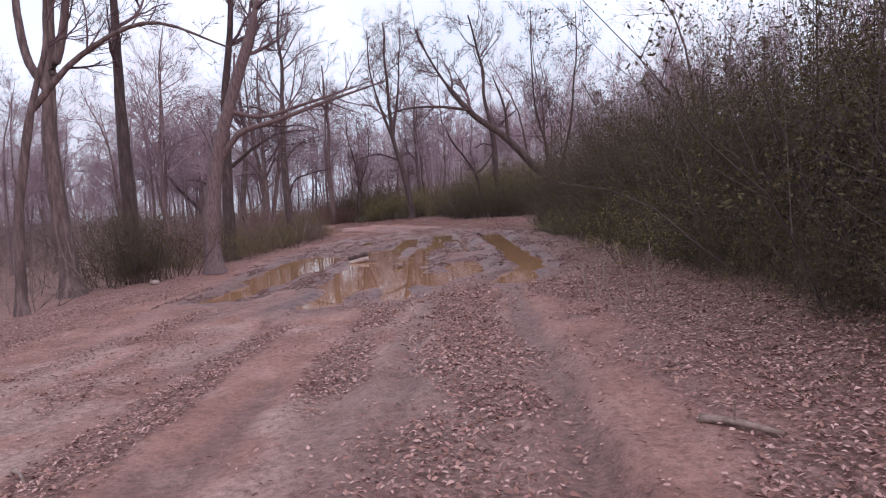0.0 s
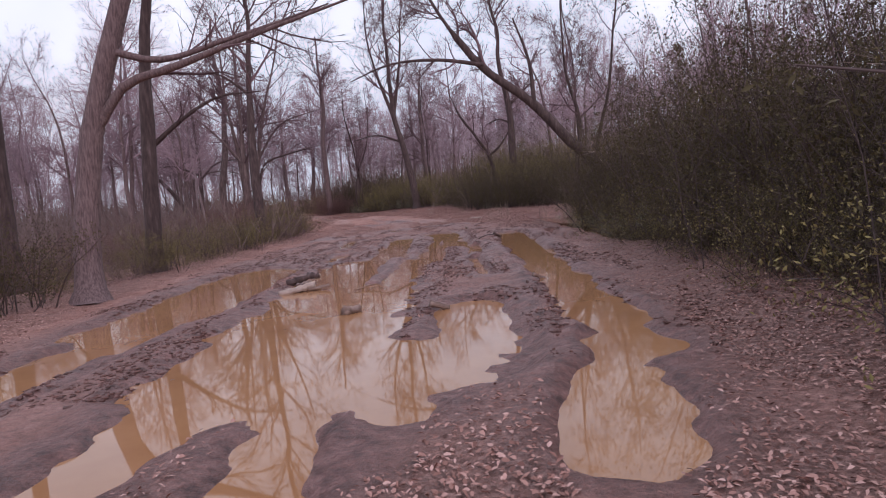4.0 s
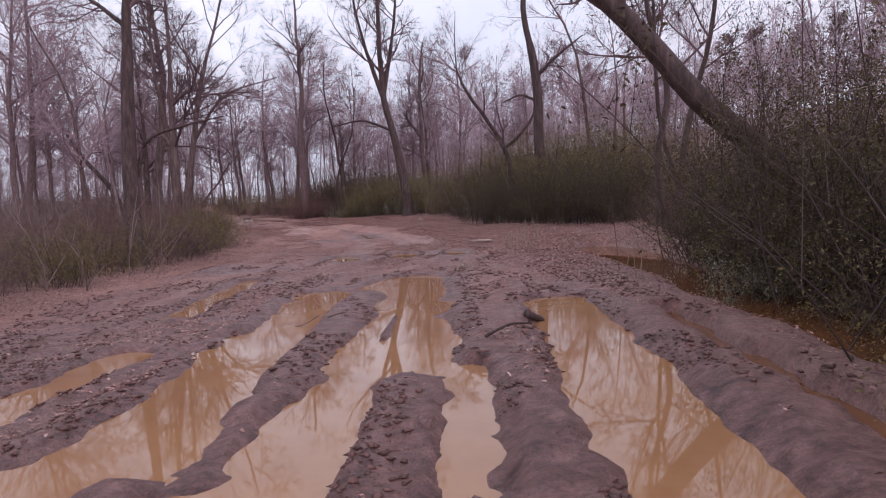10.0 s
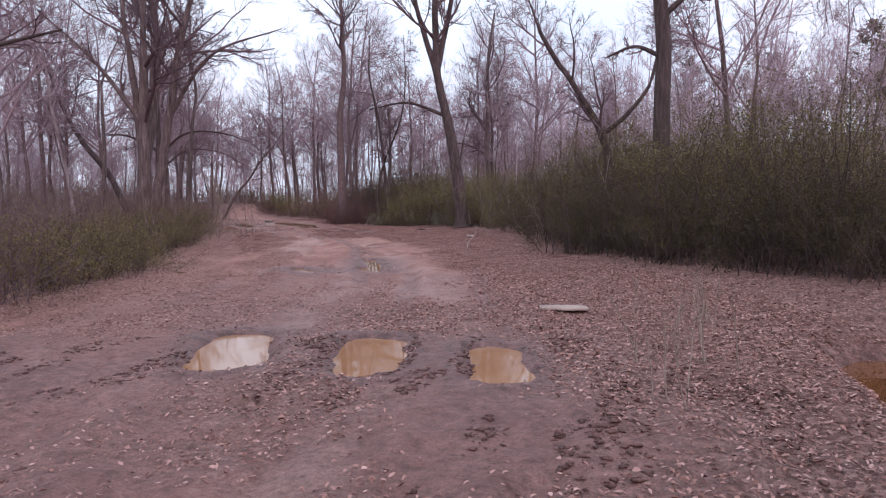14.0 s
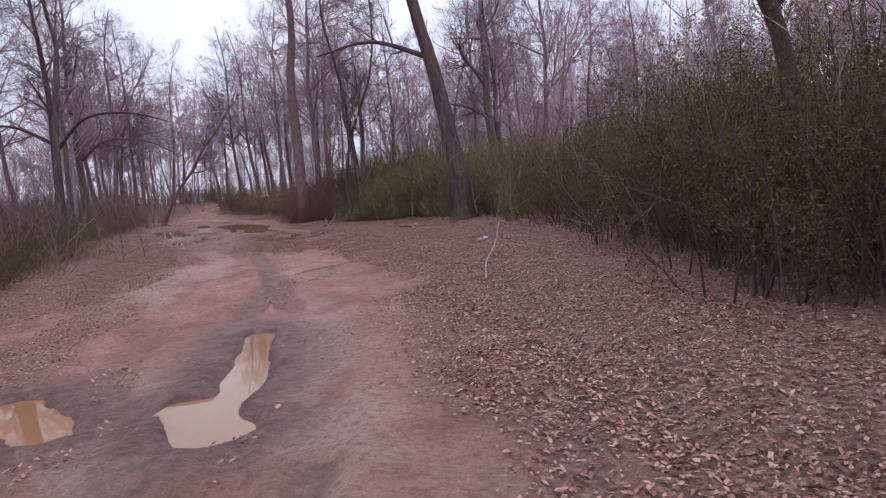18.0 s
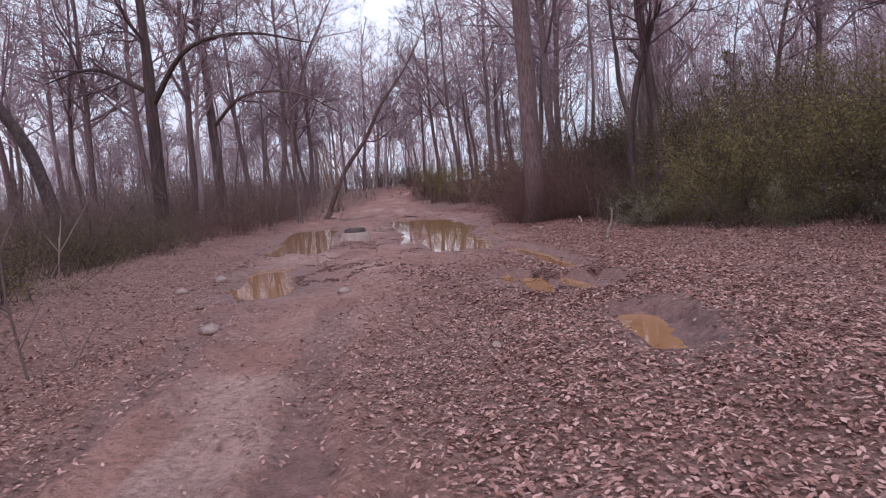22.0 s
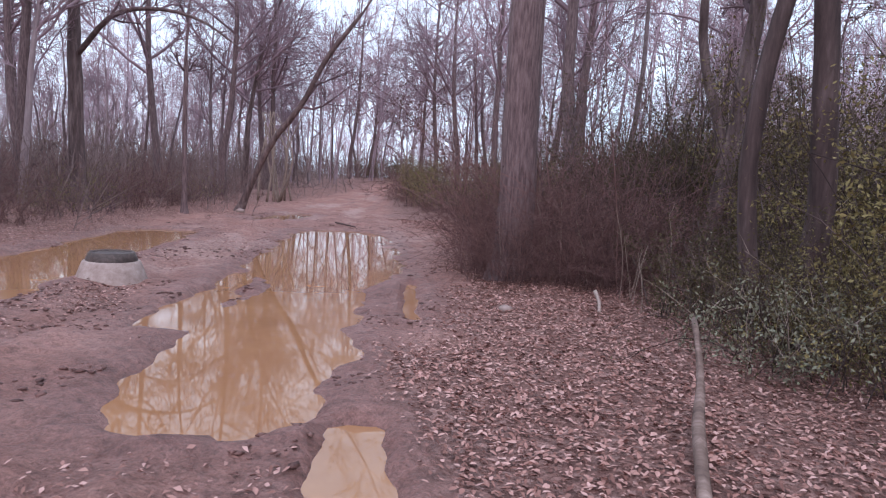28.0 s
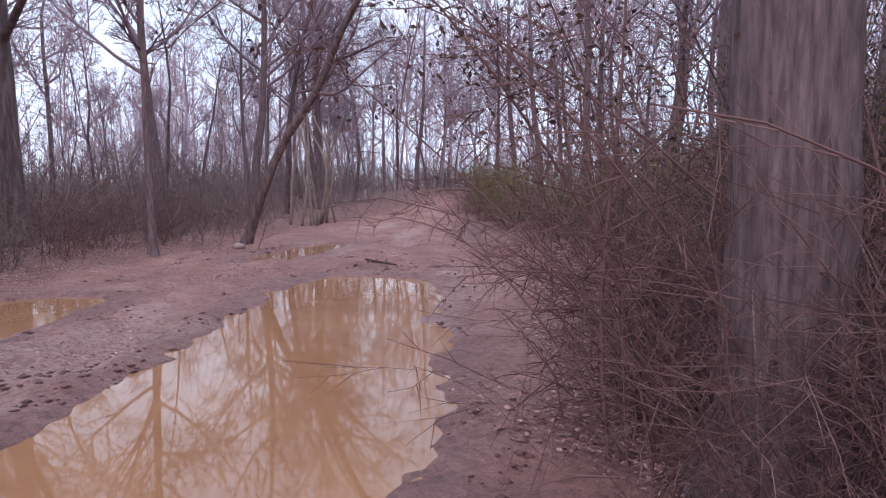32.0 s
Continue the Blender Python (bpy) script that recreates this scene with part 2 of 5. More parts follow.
def thing(name, x, y, z, label, category, group="", kind=""):
    ob = new(name)
    ob.location = (x, y, z)
    ob.empty_display_size = 0.2
    return tagged(ob, label, category, group, kind)


def unit(v):
    return v / np.maximum(np.linalg.norm(v, axis=-1, keepdims=True), 1e-9)


class Tubes:
    """Round stems gathered into one mesh."""

    def __init__(self):
        self.v, self.f, self.t, self.n = [], [], [], 0

    def add(self, pts, radii, sides):
        pts, radii = np.asarray(pts, float), np.asarray(radii, float)
        if pts.ndim == 2:
            pts, radii = pts[None], radii[None]
        m, k, _ = pts.shape
        tan = unit(np.gradient(pts, axis=1))
        ref = np.where(np.abs(tan[..., 2:3]) > 0.9, np.array([1.0, 0, 0]), np.array([0, 0, 1.0]))
        a = unit(np.cross(tan, ref))
        b = np.cross(tan, a)
        ang = np.arange(sides) * 2 * math.pi / sides
        ring = pts[:, :, None] + radii[:, :, None, None] * (np.cos(ang)[:, None] * a[:, :, None] + np.sin(ang)[:, None] * b[:, :, None])
        self.v.append(ring.reshape(-1, 3))
        base = (np.arange(m)[:, None, None] * k + np.arange(k - 1)[None, :, None]) * sides
        i, j = np.arange(sides), (np.arange(sides) + 1) % sides
        q = np.stack([base + i, base + j, base + sides + j, base + sides + i], -1).reshape(-1, 4)
        self.f.append(q + self.n)
        self.n += m * k * sides

    def spikes(self, start, end, r):
        """Fine twigs, each a three-sided point."""
        m = len(start)
        tan = unit(end - start)
        a = unit(np.cross(tan, np.array([0.31, 0.57, 0.76])))
        b = np.cross(tan, a)
        r = np.asarray(r)[:, None]
        v = np.stack([start + a * r, start - a * r * 0.5 + b * r * 0.87, start - a * r * 0.5 - b * r * 0.87, end], 1)
        self.v.append(v.reshape(-1, 3))
        i = np.arange(m)[:, None] * 4 + self.n
        self.t += [i + np.array([[0, 1, 3]]), i + np.array([[1, 2, 3]]), i + np.array([[2, 0, 3]])]
        self.n += m * 4

    def build(self, name, mat):
        if self.t:
            q = np.concatenate(self.f)
            return smooth(mesh(name, np.concatenate(self.v), np.concatenate([q[:, :3], q[:, [0, 2, 3]], *self.t]), mat))
        return smooth(mesh(name, np.concatenate(self.v), np.concatenate(self.f), mat))


def grow(rng, start, way, length, k, wander, up):
    """Paths of k points from each start, wandering on their way."""
    pts, d = [start], unit(way)
    for _ in range(k - 1):
        d = unit(d + rng.normal(0, wander, d.shape) + np.array([0, 0, up]))
        pts.append(pts[-1] + d * (length / (k - 1))[:, None])
    return np.stack(pts, 1)


def sprout(rng, pts, radii, length, count, lo, hi, angle, lratio, rratio):
    """Starts, ways, lengths and radii of side shoots along paths."""
    m, k, _ = pts.shape
    who = np.repeat(np.arange(m), count)
    u = rng.uniform(lo, hi, m * count)
    f = u * (k - 1)
    i = np.minimum(f.astype(int), k - 2)
    w = (f - i)[:, None]
    start = pts[who, i] * (1 - w) + pts[who, i + 1] * w
    tan = unit(pts[who, i + 1] - pts[who, i])
    side = unit(np.cross(tan, rng.normal(size=tan.shape)))
    a = np.radians(rng.normal(angle, 10, len(who)))[:, None]
    r = radii[who, i] * (1 - w[:, 0]) + radii[who, i + 1] * w[:, 0]
    return start, np.cos(a) * tan + np.sin(a) * side, length[who] * lratio * (1.15 - 0.6 * u) * rng.uniform(0.6, 1.25, len(who)), r * rratio


def taper(r, k, end=0.35):
    return r[:, None] * np.linspace(1, end, k)[None]


def branch_out(rng, tubes, pts, radii, length, levels, up=0.06, least=0.0045):
    """Side shoots on side shoots; each level is (count, lowest, angle, length ratio, radius ratio, points, sides, wander)."""
    for count, lo, angle, lr, rr, k, sides, wander in levels:
        s, d, length, r = sprout(rng, pts, radii, length, count, lo, 0.98, angle, lr, rr)
        r = np.maximum(r, least)
        pts = grow(rng, s, d, length, k, wander, up)
        radii = taper(r, k)
        if k == 2:
            tubes.spikes(pts[:, 0], pts[:, 1], r * 1.15)
        else:
            tubes.add(pts, radii, sides)


# ---- the lie of the land ----
ROAD_Y = [-40, 0, 20, 30, 40, 50, 60, 66, 70, 78, 87, 92, 100, 115, 140, 200]
ROAD_L = [-7, -7, -7.5, -8.8, -8.2, -7.6, -10.4, -12, -14, -19.5, -24.8, -27.3, -31.5, -37, -45, -62]
ROAD_R = [1.7, 1.7, 2.9, 3.3, 2.9, 0.2, -3.2, -6.2, -9.2, -11.8, -15.4, -17.9, -24.4, -33.5, -41.5, -58]
LINE_Y = [-5, 0, 20, 30, 38, 46, 53, 60, 65, 72, 85, 100]
LINE_X = [0, 0, 0.7, 1.3, 0.6, -0.4, -1.6, -4.2, -7.3, -8.5, -14, -24]


def step(a, b, v):
    t = np.clip((v - a) / (b - a), 0, 1)
    return t * t * (3 - 2 * t)


LATTICE = np.random.RandomState(7).rand(256, 256)


def patch(x, y, size, seed=0):
    """Smooth random values from -1 to 1 over the plan, in lumps of that size."""
    u, v = np.asarray(x) / size + seed * 17.3, np.asarray(y) / size + seed * 5.7
    i, j = np.floor(u).astype(int), np.floor(v).astype(int)
    a, b = u - i, v - j
    a, b = a * a * (3 - 2 * a), b * b * (3 - 2 * b)
    g = lambda p, q: LATTICE[p % 256, q % 256]
    return 2 * ((g(i, j) * (1 - a) + g(i + 1, j) * a) * (1 - b) + (g(i, j + 1) * (1 - a) + g(i + 1, j + 1) * a) * b) - 1


def bank(x, y):
    return math.tan(radians(2.6)) * (1 - step(58, 74, y)) * np.clip(x - np.interp(y, LINE_Y, LINE_X), -12, 12)


# Each pool: its label and its troughs (x, y to x, y, half width, depth).
POOLS = [
    ("wide shallow pool of muddy orange water beside the track", [(-5.2, 20.2, -5.4, 28.2, 1.2, 0.13), (-5.35, 15.7, -5.25, 20, 0.55, 0.11)]),
    ("broad orange mud pool flooding the rutted track", [(-1.75, 15.6, -1.95, 26.6, 1.3, 0.13), (-2.5, 12.1, -2.1, 16, 0.42, 0.11), (-1.0, 12.5, -1.1, 16, 0.42, 0.11), (0.5, 15.2, 0.5, 18.9, 0.6, 0.12), (-0.35, 14.4, -0.35, 16.6, 0.5, 0.12), (-0.7, 15.6, 0.05, 15.9, 1.25, 0.13), (0.85, 22, 0.62, 26, 0.14, 0.1), (-0.5, 26, -0.2, 37.5, 0.4, 0.14),
        (-1.7, 27, -1.85, 35.6, 0.56, 0.13), (0.05, 30.2, -0.3, 37.6, 0.62, 0.13), (0.8, 27, 0.8, 30, 0.24, 0.12), (-1.1, 36.0, -0.7, 37.6, 0.32, 0.12)]),
    ("long water-filled wheel rut of orange water", [(1.3, 13.0, 1.85, 16.0, 0.4, 0.12), (2.0, 15.4, 2.08, 26, 0.44, 0.15), (2.12, 25.5, 2.15, 33.4, 0.5, 0.15)]),
    ("narrow strip of standing orange water", [(-3.75, 28.9, -3.65, 31.6, 0.33, 0.12)]),
    ("shallow strip of muddy water in a rut", [(-4.2, 34.4, -4.5, 39.4, 0.28, 0.1)]),
    ("ditch water coloured dark brown for the shade of overhanging shrubs", [(5.3, 25, 4.7, 43, 0.85, 0.4), (3.45, 26.5, 3.4, 32.2, 0.18, 0.3)]),
    ("small oval puddle in the track", [(-2.6, 42.75, -3.05, 44.1, 0.42, 0.12)]),
    ("small round puddle in the track", [(-0.95, 42.5, -1.2, 43.8, 0.4, 0.12)]),
    ("small puddle at the leafy edge", [(0.52, 42.15, 0.42, 43.3, 0.27, 0.11)]),
    ("forked pale puddle in the clay", [(-3.35, 52.8, -3.8, 53.4, 0.32, 0.11), (-3.6, 53.8, -4.4, 56.3, 0.2, 0.11)]),
    ("short puddle across a rut", [(-5.0, 53.0, -5.9, 53.8, 0.28, 0.11)]),
    ("muddy hollow filled with water", [(-14.7, 73.4, -16.6, 75.9, 0.5, 0.13)]),
    ("long roadside pool of muddy water", [(-18.4, 79.2, -23.5, 87.2, 0.85, 0.12)]),
    ("shallow puddle far along the track", [(-25.4, 93.2, -26.8, 96.6, 0.6, 0.11)]),
    ("large orange pool filling the bend of the track", [(-10.5, 76.0, -11.7, 78.0, 0.2, 0.12), (-11.7, 78.0, -12.7, 79.3, 0.25, 0.12), (-13.85, 79.3, -16.8, 84.5, 0.78, 0.13), (-15.9, 80.7, -17.7, 83.8, 0.28, 0.12), (-17.0, 84.8, -21.0, 91.0, 1.3, 0.14), (-14.1, 82.6, -15.4, 84.9, 0.1, 0.1)]),
    ("small rut puddle among leaves", [(-10.4, 73.8, -10.95, 75.0, 0.17, 0.11)]),
    ("small rut puddle among leaves", [(-9.85, 74.0, -10.4, 75.0, 0.14, 0.11)]),
    ("thin muddy puddle among leaves", [(-11.0, 74.3, -11.5, 75.4, 0.12, 0.1)]),
    ("thin muddy puddle among leaves", [(-9.6, 74.5, -10.05, 75.2, 0.11, 0.1)]),
    ("water-filled hole in the leaf litter", [(-8.4, 71.2, -8.95, 72.5, 0.27, 0.12)]),
]
# Wheel ruts pressed into the firmer clay: x, y to x, y, half width.
RUTS = [(0.75, 3.5, 1.15, 13.5, 0.17), (-0.55, 4, -0.35, 12, 0.15), (-1.2, 45.5, -2.2, 52, 0.18), (0.1, 46, -0.7, 53, 0.2), (-3.0, 50, -6.5, 62, 0.2), (-4.6, 58, -9.5, 68, 0.18), (-9.2, 66.5, -12.8, 72.5, 0.2), (-10.9, 66.2, -14.2, 72, 0.2), (-13.0, 76.5, -14.2, 80.4, 0.25), (-16.2, 79, -18.8, 86, 0.22)]
# Long ridges of squeezed-up mud standing out of the pools.
RIDGES = [(-1.5, 22.6, -1.45, 27.2, 0.22), (-1.1, 28.6, -1.35, 34.5, 0.14), (0.2, 27, 0.15, 29.6, 0.25), (-0.3, 31.5, -0.35, 33, 0.08)]


def trough(x, y, cap):
    x1, y1, x2, y2, hw, _ = cap
    dx, dy = x2 - x1, y2 - y1
    t = np.clip(((x - x1) * dx + (y - y1) * dy) / (dx * dx + dy * dy), 0, 1)
    d = np.hypot(x - x1 - t * dx, y - y1 - t * dy)
    return (d + 0.16 * patch(x, y, 0.9, 3) * min(1, hw * 2) + 0.07 * patch(x, y, 0.33, 4) * min(1, hw * 3)) / hw, d


def pool_bank(caps):
    c = np.array(caps)
    return float(np.mean(bank((c[:, 0] + c[:, 2]) / 2, (c[:, 1] + c[:, 3]) / 2)))


def beside(y, caps):
    """Which places lie near enough along the track for these troughs to matter."""
    c = np.array(caps)
    reach = c[:, 4].max() * 1.6 + 1.6
    return (y > c[:, [1, 3]].min() - reach) & (y < c[:, [1, 3]].max() + reach)


def edges(y):
    return np.interp(y, ROAD_Y, ROAD_L), np.interp(y, ROAD_Y, ROAD_R)


def height(x, y):
    x, y = np.asarray(x, float), np.asarray(y, float)
    left, right = edges(y)
    z = bank(x, y)
    dip, rim, near = np.zeros_like(z), np.zeros_like(z), np.zeros_like(z)
    shore, wet_in = np.full_like(z, -99.0), np.full_like(z, 9.0)
    for _, caps in POOLS:
        level = pool_bank(caps)
        m = beside(y, caps)
        if not m.any():
            continue
        px, py = x[m], y[m]
        w, emin, dm, rm = np.zeros_like(px), np.full_like(px, 9.0), dip[m], rim[m]
        for cap in caps:
            e, d = trough(px, py, cap)
            w = np.maximum(w, 1 - step(cap[4] + 0.25, cap[4] + 1.1, d))
            dm = np.maximum(dm, cap[5] * (1 - step(0.55, 1.3, e)))
            emin = np.minimum(emin, e)
            rm = np.maximum(rm, np.exp(-(((d - cap[4] * 1.1) - 0.16) / 0.13) ** 2) * 0.05 * (0.5 + 0.5 * patch(px, py, 0.5, 8)))
        dip[m], rim[m] = dm, rm
        z[m] = z[m] * (1 - w) + level * w
        near[m] = np.maximum(near[m], w)
        shore[m] = np.where((emin > 1.18) & (w > 0.02), level - (0.05 if caps[0][5] < 0.3 else 0.16) + 0.012, shore[m])
        wet_in[m] = np.minimum(wet_in[m], emin)
    on_road = step(left - 1.0, left + 0.8, x) * (1 - step(right - 0.8, right + 1.0, x))
    mud = on_road * step(12, 17, y) * (1 - step(39, 43, y)) + on_road * step(70, 75, y) * (1 - step(94, 100, y)) * 0.8
    lat = x - 0.5 * (left + right) + 0.25 * patch(x, y, 4.0, 1)
    z = z + 0.035 * (1 - 0.9 * near) * on_road * np.sin(lat * 3.3 + 0.8 * patch(x, y, 9.0, 2)) * (0.7 + 0.3 * mud)
    z = z + 0.03 * (1 - 0.9 * near) * on_road * patch(lat, y * 0.13, 0.32, 18) + 0.02 * (1 - 0.9 * near) * on_road * patch(lat, y * 0.3, 0.16, 19)
    z = z + 0.05 * patch(x, y, 2.6, 5) * (1 - 0.85 * near) + (0.022 + 0.03 * mud) * (1 - 0.3 * near) * patch(x, y, 0.45, 6) + (0.014 + 0.02 * mud) * (1 - 0.15 * near) * patch(x, y, 0.17, 7)
    for cap in RUTS:
        e, _ = trough(x, y, (*cap, 0))
        z = z - (1 - near) * 0.055 * (1 - step(0.5, 1.2, e)) + (1 - near) * 0.03 * np.exp(-(((e - 1.6) / 0.4) ** 2))
    lump = np.zeros_like(z)
    for x1, y1, x2, y2, hw in RIDGES:
        e, _ = trough(x, y, (x1, y1, x2, y2, hw, 0))
        lump = np.maximum(lump, 1 - step(0.5, 1.5, e))
    z = z + rim - dip * (1 - 0.95 * lump) + 0.02 * lump
    z = np.where(wet_in > 1.18, np.maximum(z, shore), z)
    off_l, off_r = np.maximum(left - x, 0), np.maximum(x - right, 0)
    z = z + 0.12 * step(0.2, 1.2, off_l) - 0.5 * step(2, 12, off_l)
    z = z + 0.12 * step(0.4, 2.0, off_r) * (1 - step(24, 26, y) * (1 - step(42, 44, y))) + 0.5 * step(4, 12, off_r)
    z = z + 15.0 * step(14, 130, off_r) + 1.6 * step(100, 140, y)
    z = z + 0.12 * patch(x, y, 6.0, 9) * step(1, 6, np.maximum(off_l, off_r)) + 1.0 * patch(x, y, 40.0, 10) * step(20, 80, np.maximum(off_l, off_r))
    return z


def wetness_and_shade(x, y):
    w = np.zeros_like(x)
    for _, caps in POOLS:
        for cap in caps:
            m = beside(y, [cap])
            if m.any():
                _, d = trough(x[m], y[m], cap)
                w[m] = np.maximum(w[m], 1 - (step(cap[4] + 0.1, cap[4] + 1.2, d) if cap[5] < 0.3 else step(cap[4] - 0.2, cap[4] + 0.25, d)))
    for cap in RUTS:
        e, _ = trough(x, y, (*cap, 0))
        w = np.maximum(w, 0.75 * (1 - step(0.7, 1.4, e)))
    left, right = edges(y)
    # Verge beside the thicket: its shade painted in with the wet mud.
    w = np.maximum(w, 0.85 * step(12, 16, y) * (1 - step(36, 41, y)) * step(right - 0.7, right + 0.2, x) * (0.8 + 0.2 * patch(x, y, 0.7, 28)))
    mud = step(11, 17, y) * (1 - 0.45 * step(44, 48, y) - 0.55 * step(50, 54, y)) + 0.4 * step(69, 74, y) * (1 - step(96, 104, y))
    lane = step(left, left + 1.2, x) * (1 - step(right - 0.3, right + 0.5, x))
    lat = x - 0.5 * (left + right) + 0.25 * patch(x, y, 4.0, 1)
    streak = lane * step(0.1, 0.6, -patch(lat, y * 0.13, 0.32, 18) + 0.3 * patch(x, y, 1.2, 23)) * (0.6 - 0.3 * step(50, 54, y))
    w = np.maximum(w * (1 - 0.35 * step(70, 76, y)), streak)
    return np.clip(np.maximum(w, mud * lane * (0.72 + 0.35 * patch(x, y, 1.7, 12))), 0, 1)


def leafiness(x, y):
    left, right = edges(y)
    wob = 0.6 * patch(x, y, 1.5, 13) + 0.3 * patch(x, y, 0.5, 14)
    right_in = 0.7 * (step(38, 44, y) + 1.6 * step(33, 37, y) * (1 - step(46, 50, y)) + 0.8 * (1 - step(11, 15, y))) + 2.3 * step(66, 70, y) * (1 - step(75, 79, y)) - 0.6 * step(55, 58, y) * (1 - step(66, 69, y)) - 0.4 * step(78, 81, y) * (1 - step(86, 90, y))
    d = step(right - 0.3 - right_in, right + 0.5 - 0.4 * right_in, x + wob * 0.6) * (1 - 0.75 * step(16, 20, y) * (1 - step(33, 37, y)) * (1 - step(2.2, 3.6, x - right)))
    d = np.maximum(d, 0.75 * (1 - step(left - 0.9, left + 0.6, x + wob - 1.3 * step(56, 62, y) * (1 - step(74, 80, y)))))
    mid = 0.5 * (left + right)
    band = np.exp(-(((x - mid - 2.6) / 0.9) ** 2)) * (1 - step(9, 12, y)) + np.exp(-(((x - mid + 1.6) / 0.8) ** 2)) * (1 - step(9, 12, y)) * 0.8
    band = band + 0.75 * np.exp(-(((x - mid - 1.2) / 1.6) ** 2)) * step(37, 40, y) * (1 - step(46, 50, y))
    band = band + 0.7 * np.exp(-(((x - mid - 3.0) / 1.3) ** 2)) * step(38, 42, y) * (1 - step(46, 52, y))
    band = band + 0.9 * np.exp(-(((x - mid + 0.2) / 1.2) ** 2)) * step(78, 80, y) * (1 - step(84, 88, y)) * (x < mid)
    lat = x - mid + 0.25 * patch(x, y, 4.0, 1)
    strip = step(-0.15, 0.3, patch(lat, y * 0.12, 0.75, 24) + 0.35 * patch(x, y, 0.8, 25)) * (1 - step(12, 15, y) + 0.6 * step(43, 46, y) * (1 - step(58, 64, y)))
    d = np.maximum(d, 0.85 * strip)
    d = np.maximum(d, np.clip(band, 0, 1) * step(-0.35, 0.5, wob) * 0.8)
    d = np.maximum(d, (0.22 + 0.3 * step(14, 18, y) * (1 - step(46, 52, y))) * step(0.0, 0.6, wob))
    for _, caps in POOLS:
        for cap in caps:
            m = beside(y, [cap])
            if m.any():
                _, dist = trough(x[m], y[m], cap)
                d[m] = d[m] * step(cap[4], cap[4] + 0.35, dist + (0.35 if cap[5] > 0.3 else 0))
    return np.clip(d, 0, 1)


def build_ground():
    ys = np.concatenate([-np.geomspace(900, 5, 26), np.arange(-3.5, 103, 0.11), 103 + np.geomspace(0.3, 900, 46)])
    left, right = edges(ys)
    t = np.linspace(0, 1, 150)
    inner = (left - 2.2)[:, None] + t[None] * (right - left + 6.0)[:, None]
    out = np.geomspace(0.25, 900, 44)
    xs = np.concatenate([inner[:, :1] - out[::-1][None], inner, inner[:, -1:] + out[None]], 1)
    yy = np.repeat(ys[:, None], xs.shape[1], 1)
    z = height(xs, yy)
    rows, cols = xs.shape
    i = (np.arange(rows - 1)[:, None] * cols + np.arange(cols - 1)[None]).ravel()
    me = smooth(mesh("ground", np.stack([xs, yy, z], -1).reshape(-1, 3), np.stack([i, i + 1, i + cols + 1, i + cols], 1), GROUND))
    left, right = edges(yy)
    lane = step(left + 0.4, left + 2, xs) * (1 - step(right - 2, right - 0.4, xs))
    wet = wetness_and_shade(xs, yy)
    lat = xs - 0.5 * (left + right)
    pale = lane * (1 - wet) * step(0.15, 0.5, patch(lat, yy * 0.22, 0.8, 15) * 0.6 + 0.35 * patch(xs, yy, 0.5, 27) + 0.45 * patch(xs, yy, 3.0, 16) + 0.15 * (1 - step(9, 13, yy)) + 0.18 * step(50, 54, yy) * (1 - step(64, 69, yy)) - 0.25 * step(10, 14, yy) * (1 - step(45, 50, yy))) * 0.65
    for name, values in (("wet", wet), ("pale", pale), ("litter", np.maximum(leafiness(xs, yy), np.maximum(step(3, 7, left - xs), step(3, 7, xs - right))))):
        me.attributes.new(name, "FLOAT", "POINT").data.foreach_set("value", values.ravel())
    tagged(new("ground", me), "rutted red clay forest track with leaf-covered verges", "ground", kind="structure")


def build_pools():
    for n, (label, caps) in enumerate(POOLS):
        c, g = np.array(caps), 0.09
        w = c[:, 4].max() * 1.6 + 0.3
        xs, ys = np.arange(c[:, [0, 2]].min() - w, c[:, [0, 2]].max() + w, g), np.arange(c[:, [1, 3]].min() - w, c[:, [1, 3]].max() + w, g)
        xx, yy = np.meshgrid(xs, ys)
        keep = np.zeros(xx.shape, bool)
        for cap in caps:
            e, d = trough(xx + g / 2, yy + g / 2, cap)
            keep |= e < 1.3
        level = pool_bank(caps) - (0.05 if caps[0][5] < 0.3 else 0.16)
        j, i = np.nonzero(keep[:-1, :-1])
        k = len(xs)
        a = j * k + i
        used, inv = np.unique(np.stack([a, a + 1, a + k + 1, a + k], 1), return_inverse=True)
        v = np.stack([xx.ravel()[used], yy.ravel()[used], np.full(len(used), level)], 1)
        me = mesh("puddle", v, inv.reshape(-1, 4), DITCHWATER_SHADED if "ditch" in label else WATER)
        tagged(new("puddle", me), label, "puddle", kind="structure")


build_ground()
build_pools()


# ---- trees ----
def level(x, y):
    return float(height(np.array([x]), np.array([y]))[0])


def curve(pts, k):
    """A smooth path of k points through the given ones."""
    p = np.array(pts, float)
    t = np.r_[0, np.cumsum(np.linalg.norm(np.diff(p, axis=0), axis=1))]
    u = np.linspace(0, t[-1], k)
    m = np.gradient(p, t, axis=0) if len(p) > 2 else np.repeat((p[1:] - p[:1]) / t[-1], 2, 0)
    i = np.clip(np.searchsorted(t, u, side="right") - 1, 0, len(p) - 2)
    h = (t[i + 1] - t[i])[:, None]
    s = ((u - t[i]) / h[:, 0])[:, None]
    return (2 * s**3 - 3 * s**2 + 1) * p[i] + (s**3 - 2 * s**2 + s) * h * m[i] + (3 * s**2 - 2 * s**3) * p[i + 1] + (s**3 - s**2) * h * m[i + 1]


